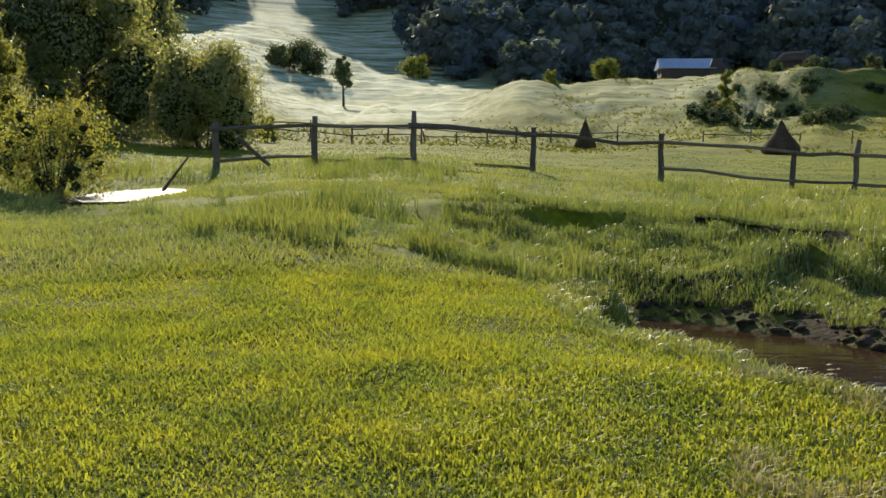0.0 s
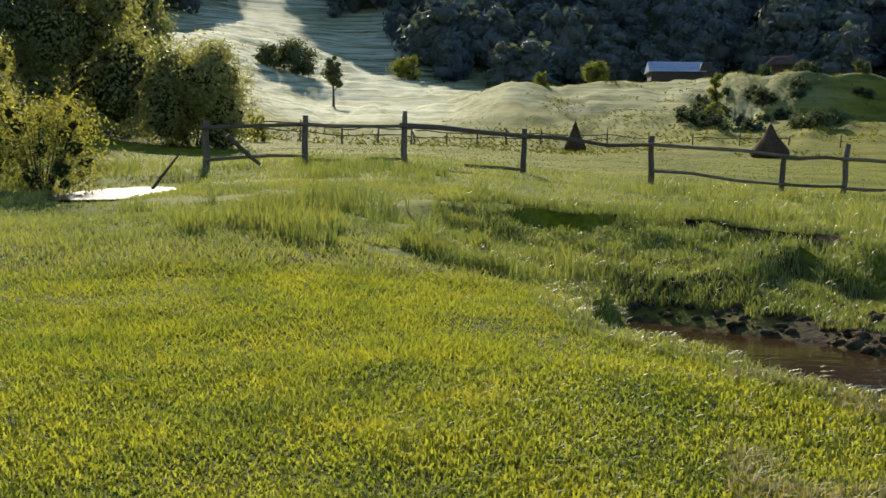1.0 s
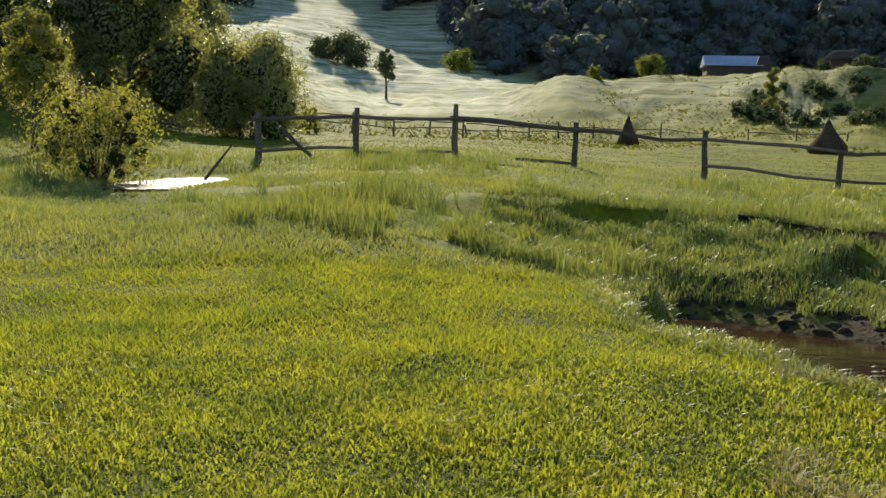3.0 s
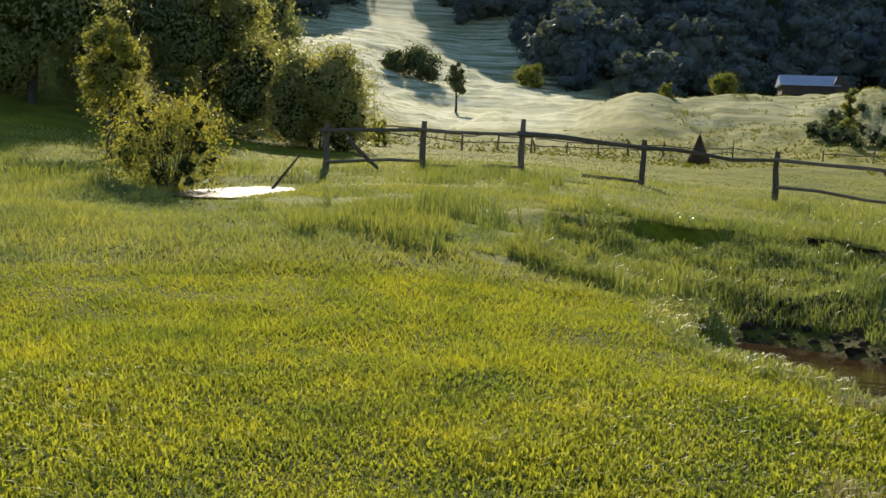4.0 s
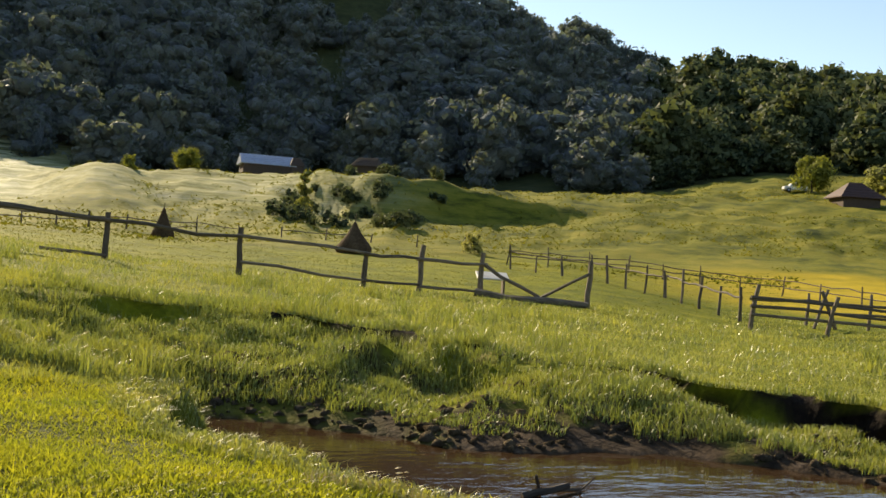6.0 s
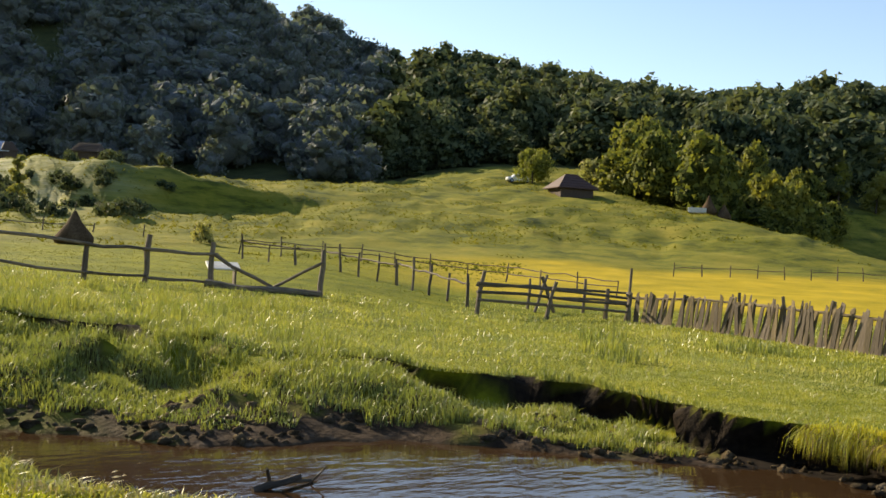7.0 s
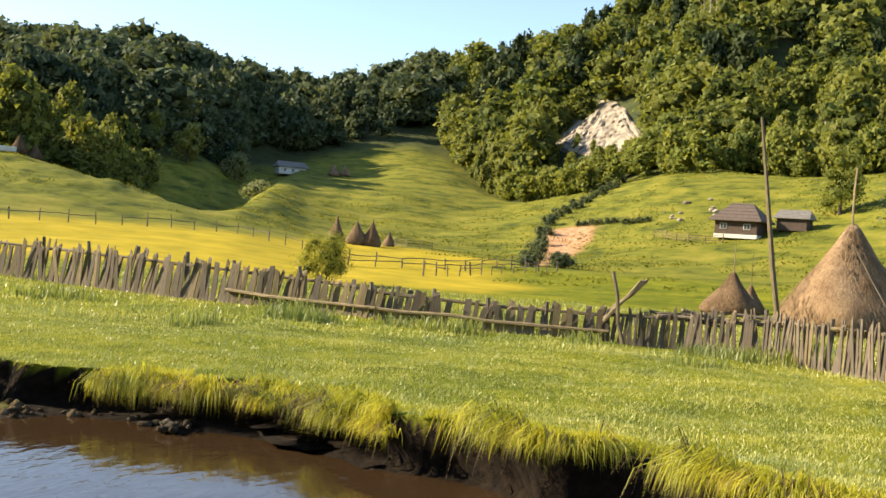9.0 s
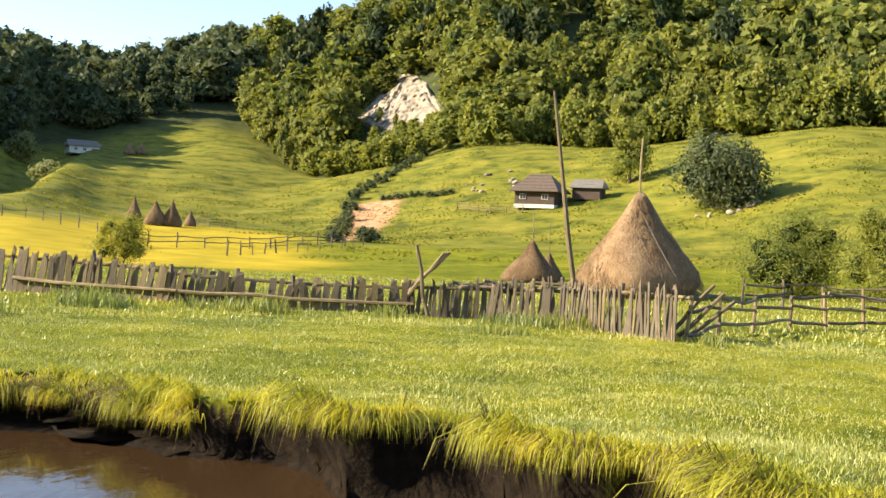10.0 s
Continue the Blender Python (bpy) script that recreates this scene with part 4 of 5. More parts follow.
hay_stack(polar(7.75, 73.0, -0.05), 2.1, 1.5, "slim dark haystack standing in the mown field", 24, 0.3, 1500, "", DARK_HAY)
hay_stack(polar(17.95, 60.0, -0.05), 1.85, 2.0, "dark red-brown haystack on the mown field", 25, 0.5, 2000, "", DARK_HAY)
for k, (b, r, h, w) in enumerate(((68.3, 104, 2.5, 1.6), (69.4, 101, 2.3, 2.1), (70.25, 101, 2.5, 1.9), (71.2, 104, 1.5, 1.2))):
    hay_stack(polar(b, r, -0.05), h, w, "pointed brown haystack beside others in the yellow field", 30 + k, 0.2, 700, "haystacks in the yellow field", OLDER_HAY)
for k, (b, r, h, w) in enumerate(((67.9, 222, 2.6, 2.6), (68.5, 224, 2.5, 2.4))):
    hay_stack(polar(b, r, -0.05), h, w, "brown haystack near the white house", 40 + k, 0.0, 300, "haystacks by the house")


def single_pole(name, b, r, h, lean, rad, label, mat=None, category="pole"):
    p = Vector(polar(b, r, -0.1))
    ob = log_piece(name, p, p + Vector((lean[0], lean[1], h)), rad, None, mat or GREY_WOOD, rad * 0.45, 0.004)
    tagged(ob, label, category)


single_pole("tall_pole", 92.3, 33.0, 6.6, (0.0, 0.98), 0.085, "tall leaning bare pole beside the haystack")
single_pole("leaning_pole", -15.6, 20.6, 0.95, (0.72, 0.0), 0.035, "thin dark pole stuck slantwise in the pond", OLD_WOOD)
single_pole("stay_pole", 98.3, 35.4, 3.0, (0.2, 1.7), 0.03, "thin pole leaning on the big haystack", OLD_WOOD)


def forked_poles():
    p = Vector(polar(84.0, 22.9))
    f = thing("crossed_poles", p, "pale crossed poles propping the board fence", "prop")
    side = Vector((p.y, -p.x, 0)).normalized()
    log_piece("pole", p + side * 0.1, p - side * 0.22 + Vector((0, 0, 1.55)), 0.05, f, GREY_WOOD)
    back = Vector((p.x, p.y, 0)).normalized() * 0.2
    for k in range(3):
        a = p + back * (1 + 0.4 * k) - side * 0.35 + Vector((0, 0, 0.45 + 0.06 * k))
        log_piece("stick", a, a + side * (0.75 + 0.06 * k) + Vector((0, 0, 0.95 - 0.05 * k)), 0.045, f, GREY_WOOD if k != 1 else OLD_WOOD)


forked_poles()


def rail_fold():
    """Wavy rail fence that goes on past the corner of the boards."""
    f = thing("rail_fence", polar(103, 24), "crooked pole fence with three wavy rails", "fence")
    line = [(98.2, 20.4), (99.8, 22.0), (101.6, 24), (103.4, 25.3), (105.2, 26), (107, 26.6), (109.5, 27), (113, 27)]
    pts = [Vector(polar(b, r)) for b, r in line]
    rng = np.random.default_rng(8)
    for k, p in enumerate(pts):
        log_piece("post", p - Vector((0, 0, 0.04)), over(p, rng.uniform(0.75, 1.05), (0, rng.normal() * 0.06)), 0.045, f, GREY_WOOD)
        if k:
            for h in (0.2, 0.5, 0.78):
                log_piece("rail", Vector(over(pts[k - 1], h + rng.normal() * 0.04)) + Vector((-0.06, 0, 0)), Vector(over(p, h + rng.normal() * 0.04)) + Vector((-0.06, 0, 0)), 0.04, f, OLD_WOOD if rng.random() < 0.6 else GREY_WOOD, bend=0.02)
    p = Vector(polar(98.6, 20.7))
    for k in range(3):
        log_piece("prop", p + Vector((0, 0.5 - 0.2 * k, 0.05)), p + Vector((0.1, -0.35 - 0.2 * k, 1.05 - 0.15 * k)), 0.045, f, GREY_WOOD)
    post_row("rail_fence", [(101, 33), (105, 35), (112, 36)], "older rail fence behind the wavy one", 0.9, (0.7, 0.4), 0.05, 15, 2.0)


rail_fold()

# ---- buildings ----
def paint(name, rgb, rough=0.7, metal=0.0, spot=0.25, scale=3.0):
    m, t, b = material(name, rough, metal)
    col = ramp(t, noise_out(t, scale, 6.0), [(0.3, tuple(c * (1 - spot) for c in rgb)), (0.7, tuple(c * (1 + spot * 0.5) for c in rgb))])
    t.links.new(col, b.inputs["Base Color"])
    bump(t, b, noise_out(t, scale * 4, 5.0), 0.3, 0.02)
    return m


SHINGLE = paint("brown_shingle", (0.115, 0.082, 0.064))
RED_ROOF = paint("dark_red_roof", (0.07, 0.032, 0.025))
TIN = paint("blue_grey_sheet", (0.34, 0.40, 0.52), 0.45, 0.3)
LIME = paint("limewash", (0.62, 0.60, 0.54))
TIMBER = paint("dark_timber", (0.075, 0.05, 0.036), 0.85)
GREY_ROOF = paint("grey_roof", (0.20, 0.185, 0.17), 0.8)
GLASS = paint("window_glass", (0.05, 0.06, 0.07), 0.1, 0.0, 0.1)
WHITE_CAR = paint("white_car_paint", (0.75, 0.76, 0.77), 0.3, 0.0, 0.05)
RUBBER = paint("black_rubber", (0.02, 0.02, 0.02), 0.9)
ROCK = paint("pale_rock", (0.33, 0.275, 0.205), 0.9, 0.0, 0.7, 0.4)


def block(sx, sy, sz, z0=0.0, bevel=0.02):
    """A bevelled box that stands on z0, as vertices and faces."""
    bm = bmesh.new()
    bmesh.ops.create_cube(bm, size=1)
    for v in bm.verts:
        v.co = Vector((v.co.x * sx, v.co.y * sy, (v.co.z + 0.5) * sz + z0))
    bmesh.ops.bevel(bm, geom=bm.edges[:], offset=bevel, segments=1, affect="EDGES")
    bm.verts.index_update()
    out = [v.co.copy() for v in bm.verts], [tuple(v.index for v in f.verts) for f in bm.faces]
    bm.free()
    return out


def roof_shape(sx, sy, z0, rise, hip, thick=0.12):
    """A gable or hipped roof over sx by sy: hip is how far the ridge's ends draw in."""
    x, y, r = sx / 2, sy / 2, sx / 2 - hip
    v = [(-x, -y, z0), (x, -y, z0), (x, y, z0), (-x, y, z0), (-r, 0, z0 + rise), (r, 0, z0 + rise)]
    v += [(a, b, c - thick) for a, b, c in v[:4]]
    return v, [(0, 1, 5, 4), (2, 3, 4, 5), (1, 2, 5), (3, 0, 4), (6, 7, 1, 0), (7, 8, 2, 1), (8, 9, 3, 2), (9, 6, 0, 3), (9, 8, 7, 6)]


def building(name, place, turn, sx, sy, wall, rise, hip, label, wall_mat, roof_mat, eave=0.5, windows=(), door=None, base=0.0, chimney=None):
    ob = thing(name, (place[0], place[1], place[2] - 0.15), label, "house", turn=turn)
    if base:
        part("footing", mesh_of("footing", *block(sx + 0.1, sy + 0.1, base + 0.3, -0.15), LIME), ob)
    part("wall", mesh_of("wall", *block(sx, sy, wall - base, base), wall_mat), ob)
    roof = part("roof", mesh_of("roof", *roof_shape(sx + 2 * eave, sy + 2 * eave, wall + 0.13, rise, hip), roof_mat), ob)
    for k in range(5):
        u = (k + 0.5) / 5
        run = math.hypot(sy / 2 + eave, rise)
        board("course", (0, 0, 0), (1, 0, 0), 0.05, 0.03, ob, roof_mat).matrix_basis = Matrix.Translation((-(sx / 2 + eave - hip * u) * 0.97, -(sy / 2 + eave) * (1 - u) - 0.02, wall + 0.16 + rise * u)) @ Matrix.Rotation(radians(90), 4, "Y") @ Matrix.Diagonal((1, 1, 2 * (sx / 2 + eave - hip * u) * 0.97, 1))
    for x, z, w, h in windows:
        win = part("window", mesh_of("window", *block(w, 0.08, h, z, 0.01), LIME), ob, at=pose(x, -sy / 2 - 0.02, 0))
        for s in (-1, 1):
            part("pane", mesh_of("pane", *block(w * 0.38, 0.04, h * 0.8, z + h * 0.1, 0.005), GLASS), win, at=pose(s * w * 0.23, -0.045, 0))
    if door:
        part("door", mesh_of("door", *block(door[1], 0.08, door[2], 0.1, 0.01), TIMBER), ob, at=pose(door[0], -sy / 2 - 0.03, 0))
    if chimney:
        part("chimney", mesh_of("chimney", *block(0.5, 0.5, 1.0, wall + rise * 0.6), LIME), roof, at=pose(chimney, 0, 0))
    return ob


def facing(b, more=0.0):
    """Turn that sets a front wall towards the meadow's middle from bearing b."""
    return -b + more


building("log_cottage", polar(90.1, 115), facing(90, -18), 4.5, 4.0, 1.65, 1.9, 1.7, "small timber cottage with limewashed foot and shingle roof", TIMBER, SHINGLE, 0.55, ((-1.3, 0.8, 0.75, 0.6), (1.2, 0.8, 0.75, 0.6)), None, 0.12)
building("lean_to_shed", polar(92.75, 115.5), facing(92.7, -14), 3.1, 2.6, 1.25, 0.9, 0.3, "dark open shed with a grey board roof beside the cottage", TIMBER, GREY_ROOF, 0.35)
building("log_cabin", polar(44.3, 137, -0.3), facing(45, 25), 4.6, 4.2, 1.2, 1.9, 2.0, "low cabin with a steep dark red roof on the hill", TIMBER, RED_ROOF, 0.5)
building("white_house", polar(65.55, 224, -0.2), facing(66, 14), 6.0, 4.0, 1.45, 1.25, 0.5, "long white house under a grey roof in the valley", LIME, GREY_ROOF, 0.4, ((-1.7, 0.5, 0.7, 0.7), (0, 0.5, 0.7, 0.7), (1.7, 0.5, 0.7, 0.7)))
building("sheet_roofed_barn", polar(12.95, 158), facing(13, 8), 7.4, 5.0, 1.3, 1.5, 0.1, "low dark barn under a pale blue sheet roof", TIMBER, TIN, 0.4)
building("side_shed", polar(14.55, 157), facing(13, 8), 1.8, 2.4, 1.3, 1.2, 0.6, "tiny dark shed beside the sheet-roofed barn", TIMBER, TIMBER, 0.2)
building("hill_hut", polar(18.45, 121), facing(18, -20), 2.6, 2.4, 1.1, 1.0, 0.4, "small dark hut on the knoll's edge", TIMBER, TIMBER, 0.3)


def parked_car(place, turn):
    ob = thing("parked_car", place, "small white car parked on the hill track", "car", turn=turn)
    bm_v, bm_f = block(3.6, 1.55, 0.55, 0.3, 0.12)
    body = part("body", mesh_of("body", bm_v, bm_f, WHITE_CAR), ob)
    v = [(-1.1, -0.7, 0.85), (1.3, -0.7, 0.85), (1.3, 0.7, 0.85), (-1.1, 0.7, 0.85), (-0.6, -0.58, 1.38), (1.0, -0.58, 1.38), (1.0, 0.58, 1.38), (-0.6, 0.58, 1.38)]
    part("cabin", mesh_of("cabin", v, [(0, 1, 5, 4), (1, 2, 6, 5), (2, 3, 7, 6), (3, 0, 4, 7), (4, 5, 6, 7)], WHITE_CAR), ob)
    for s in (-1, 1):
        part("side_window", mesh_of("side_window", [(-0.75, s * 0.69, 0.92), (1.05, s * 0.69, 0.92), (0.85, s * 0.615, 1.3), (-0.5, s * 0.615, 1.3)], [(0, 1, 2, 3)], GLASS), ob)
        for x in (-1.15, 1.15):
            wheel = part("wheel", mesh_of("wheel", *tube([(x, s * 0.62, 0.31), (x, s * 0.8, 0.31)], [0.31, 0.31], 16), RUBBER), ob)
            part("rim", mesh_of("rim", *tube([(x, s * 0.79, 0.31), (x, s * 0.815, 0.31)], [0.18, 0.17], 12), TIN), wheel)


parked_car(polar(41.4, 160), facing(40, 15))


def feeding_trough():
    p = polar(25.6, 32.4, 0.1)
    ob = thing("board_table", p, "white board laid on low trestles by the gateway", "table", turn=facing(25, 10))
    part("top", mesh_of("top", *block(1.0, 0.6, 0.06, 0.0), LIME), ob, at=pose(0, 0, 0.44, 20, 0, 0))
    for s in (-1, 1):
        part("trestle", mesh_of("trestle", *block(0.06, 0.34, 0.56, -0.12, 0.01), OLD_WOOD), ob, at=pose(s * 0.36, 0, 0))


feeding_trough()


def cliff():
    """A bare rock face that follows the hillside, broken into ledges."""
    nu, nv = 60, 34
    B, V = np.meshgrid(np.linspace(79.3, 84.7, nu), np.linspace(0, 1, nv))
    top = np.interp(B, (79.3, 80.4, 81.5, 82.3, 83.0, 83.8, 84.7), (0.117, 0.131, 0.146, 0.158, 0.157, 0.146, 0.126)) + 0.004 * wobble(B, B, 0.4, 74)
    low = np.interp(B, (79.3, 80.6, 82.5, 84.7), (0.112, 0.100, 0.100, 0.112))
    rise = low + (top - low) * V
    r = np.full_like(B, 186.0)
    for _ in range(75):
        z = land(r * np.sin(np.radians(B)), r * np.cos(np.radians(B)))[0]
        r = np.where(z - 1.26 < rise * r, r + 1.2, r)
    edge = np.clip(np.minimum.reduce([V * 6, (1 - V) * 6, (B - 79.3) * 2, (84.7 - B) * 2]), 0, 1)
    ledge = 1.5 * wobble(B * 3, V * 9, 1.3, 71) + 0.9 * wobble(B * 7, V * 16, 1.0, 72) + 0.5 * wobble(B * 15, V * 30, 1.0, 73) + 0.7 * (np.floor(V * 7 + B) % 2)
    r = r - edge * (2.6 + ledge)
    verts = np.stack([r * np.sin(np.radians(B)), r * np.cos(np.radians(B)), 1.26 + rise * r - 0.3 * (1 - edge)], -1).reshape(-1, 3)
    a = (np.arange(nv - 1)[:, None] * nu + np.arange(nu - 1)[None, :]).ravel()
    tris = np.concatenate([np.stack([a, a + 1, a + nu + 1], 1), np.stack([a, a + nu + 1, a + nu], 1)])
    tagged(new("rock_face", quick_mesh("rock_face", verts, tris, ROCK)), "pale bare limestone face showing through the woods", "rock")


cliff()

# ---- single trees and bushes ----
tree("round_bush", polar(-12.9, 44), 4.2, 4.2, "round dark green bush at the end of the pole fence", "bush", BUSH_LEAF, 51, 8000, 0.13, 16, 0.0, 0.0, 5)
tree("willow_tree", polar(-18.8, 45), 7.2, 6.2, "leaning bushy willow on the slope, sunlit at its crown", "tree", BUSH_LEAF, 52, 6500, 0.16, 14, 0.1, 0.0)
tree("willow_tree", polar(-22.6, 47), 7.0, 4.6, "tall yellow-green willow on the slope", "tree", BUSH_LEAF, 53, 5200, 0.16, 12, 0.2, 0.0)
tree("slope_tree", polar(-27.5, 38), 6.8, 5.2, "dark leafy tree overhanging the meadow's edge", "tree", BUSH_LEAF, 54, 5200, 0.16, 12, 0.1, 0.0)
tree("slope_tree", polar(-24.0, 58), 8.5, 7.0, "broad dark tree high on the slope", "tree", BUSH_LEAF, 55, 4200, 0.22, 12, 0.1, 0.05)
tree("slope_tree", polar(-16.4, 62), 7.0, 6.0, "leafy tree above the round bush", "tree", BUSH_LEAF, 56, 4200, 0.2, 10, 0.2, 0.05)
tree("slope_tree", polar(-31, 50), 9.5, 7.0, "big dark tree at the foot of the slope", "tree", BUSH_LEAF, 57, 4200, 0.22, 12, 0.1, 0.05)
tree("young_alder", polar(-23.6, 27), 3.6, 1.7, "slender young alder with a thin trunk", "tree", YELLOW_LEAF, 58, 1800, 0.09, 9, 0.5, 0.25)
tree("waterside_shrub", polar(-20.6, 18.6), 1.6, 2.2, "yellow-leaved shrub of dark stems beside the pond", "bush", YELLOW_LEAF, 59, 2100, 0.06, 22, 0.0, 0.0, 40, core=0.2)
tree("pale_shrub", polar(-9.6, 58), 1.6, 1.6, "pale dry shrub beside the round bush", "bush", LIGHT_LEAF, 60, 900, 0.08, 7, 0.2, 0.0, 6)
tree("hedge_bush", polar(-7.6, 168), 5.0, 7.5, "dark hedge bush on the bright slope", "bush", FOREST, 61, 1800, 0.3, 9, 0.0, 0.0, 3)
tree("hedge_bush", polar(-9.0, 166), 3.0, 4.0, "low dark hedge bush on the bright slope", "bush", FOREST, 62, 900, 0.3, 6, 0.0, 0.0, 3)
tree("field_tree", polar(-5.45, 138), 6.8, 2.6, "lone round-headed tree on the bright slope", "tree", FOREST, 63, 1500, 0.2, 8, 0.3, 0.35)
tree("slope_bush", polar(-1.5, 190), 4.0, 5.0, "bush at the edge of the shaded wood", "bush", LIGHT_LEAF, 64, 900, 0.3, 6, 0.0, 0.0, 3)
tree("knoll_bush", polar(8.8, 150), 3.2, 3.8, "grey-green bush on top of the knoll", "bush", LIGHT_LEAF, 65, 1500, 0.2, 8, 0.0, 0.0, 3)
tree("knoll_bush", polar(5.9, 128), 1.8, 1.7, "small bush in the dip of the knoll", "bush", LIGHT_LEAF, 66, 700, 0.15, 6, 0.0, 0.0, 3)
tree("slim_poplar", polar(15.1, 104), 4.8, 1.8, "slim yellow-green poplar on the knoll's flank", "tree", YELLOW_LEAF, 67, 1500, 0.14, 9, 0.8, 0.05)
tree("field_bush", polar(24.5, 72), 1.5, 1.5, "round green bush alone in the pasture", "bush", BUSH_LEAF, 68, 900, 0.09, 7, 0.0, 0.0, 4)
tree("hill_tree", polar(42.2, 150), 5.0, 5.2, "round green tree beside the hill cabin", "tree", LIGHT_LEAF, 69, 1800, 0.25, 9, 0.1, 0.1)
tree("hill_tree", polar(45.4, 152), 3.4, 3.8, "smaller round tree behind the hill cabin", "tree", BUSH_LEAF, 70, 1200, 0.22, 8, 0.1, 0.1)
tree("meadow_tree", polar(58.2, 190), 7.5, 4.2, "pale green tree in front of the dark woods", "tree", LIGHT_LEAF, 71, 1500, 0.3, 8, 0.4, 0.1)
tree("meadow_tree", polar(60.0, 190), 7.0, 5.2, "light yellow-green tree by the dark woods", "tree", YELLOW_LEAF, 72, 1800, 0.3, 8, 0.3, 0.1)
tree("valley_tree", polar(62.6, 205), 5.5, 5.0, "round tree in the side valley", "tree", BUSH_LEAF, 73, 1300, 0.28, 8, 0.1, 0.05)
tree("valley_bush", polar(63.8, 175), 2.8, 4.0, "low bush in the side valley", "bush", BUSH_LEAF, 74, 900, 0.25, 6, 0.0, 0.0, 3)
tree("fence_bush", polar(67.7, 43), 2.0, 2.1, "leafy round bush behind the board fence", "bush", LIGHT_LEAF, 75, 2600, 0.07, 10, 0.1, 0.08, 6, core=0.36)
tree("dark_thicket", polar(99.7, 98), 6.2, 7.4, "large dark thicket on the pasture slope", "bush", FOREST, 76, 3800, 0.25, 12, 0.0, 0.0, 4)
tree("pasture_bush", polar(103.6, 43), 3.1, 4.4, "broad bright green bush behind the rail fence", "bush", LIGHT_LEAF, 77, 5000, 0.09, 12, 0.0, 0.0, 7, core=0.36)
tree("pasture_bush", polar(108.2, 40), 3.6, 3.6, "silvery green willow bush by the rail fence", "bush", LIGHT_LEAF, 78, 3800, 0.09, 10, 0.1, 0.0, 6, core=0.36)
tree("cottage_tree", polar(94.9, 122), 7.5, 5.5, "leafy birch behind the cottage shed", "tree", LIGHT_LEAF, 79, 2400, 0.22, 9, 0.5, 0.1)

hedge = [(78.9, 92), (79.1, 100), (79.3, 108), (79.5, 116), (79.6, 124), (79.7, 132), (79.9, 140), (80.3, 146), (80.8, 151), (81.3, 155), (81.8, 159), (82.2, 164), (82.7, 169), (83.2, 175), (83.6, 180), (80.9, 95), (80.6, 90)]
for k, (b, r) in enumerate(hedge):
    tree("track_hedge", polar(b, r), 1.1 + 0.7 * ((k * 7) % 5) / 4, 1.7 + 0.9 * ((k * 3) % 4) / 3, "dark straggling hedge bush along the washed-out track", "hedge", FOREST, 90 + k, 500, 0.12, 6, 0.0, 0.0, 3, "hedge bushes along the track")
for k, (b, r) in enumerate(((81.7, 137), (82.5, 136), (83.3, 135), (84.2, 133), (85.0, 132))):
    tree("terrace_scrub", polar(b, r), 0.6, 2.2, "low dark scrub along the terrace edge", "bush", FOREST, 170 + k, 260, 0.12, 5, 0.0, 0.0, 3, "scrub on the terrace edge")
scrub = np.random.default_rng(14)
for k in range(34):
    b, r = 13.5 + 9 * scrub.random(), 92 + 28 * scrub.random()
    tree("knoll_scrub", polar(b, r), scrub.uniform(0.7, 1.5), scrub.uniform(1.2, 2.8), "low dark scrub bush on the knoll's steep side", "bush", FOREST, 120 + k, 260, 0.16, 5, 0.0, 0.0, 3, "scrub on the knoll")

for k, (b, r, h, w) in enumerate(((51.7, 131, 2.3, 2.0), (52.5, 131, 1.9, 1.8))):
    hay_stack(polar(b, r, -0.05), h, w, "dark haystack at the edge of the copse", 46 + k, 0.0, 300, "haystacks by the copse", DARK_HAY)


def white_trough():
    ob = thing("white_trough", polar(51.1, 130), "white wooden trough beside dark haystacks", "trough", turn=facing(51))
    part("box", mesh_of("box", *block(2.2, 0.8, 0.6, 0.1, 0.03), LIME), ob)
    part("leg", mesh_of("leg", *block(0.1, 0.6, 0.25, -0.1, 0.01), OLD_WOOD), ob, at=pose(-0.8, 0, 0))
    part("leg", mesh_of("leg", *block(0.1, 0.6, 0.25, -0.1, 0.01), OLD_WOOD), ob, at=pose(0.8, 0, 0))


white_trough()


def driftwood():
    p = Vector((4.75, 8.55, WATER_LEVEL))
    ob = thing("driftwood", p, "dark snagged branch lying in the creek", "branch")
    log_piece("stick", p + Vector((-0.25, 0, 0.0)), p + Vector((0.2, -0.05, 0.1)), 0.035, ob, BARK)
    log_piece("stick", p + Vector((-0.05, 0.05, 0.02)), p + Vector((-0.15, -0.05, 0.2)), 0.018, ob, BARK)
    log_piece("stick", p + Vector((0.05, 0.0, 0.05)), p + Vector((0.42, 0.1, 0.02)), 0.02, ob, BARK)
    log_piece("stick", p + Vector((0.35, 0.05, 0.0)), p + Vector((0.5, 0.0, 0.16)), 0.01, ob, BARK)


driftwood()


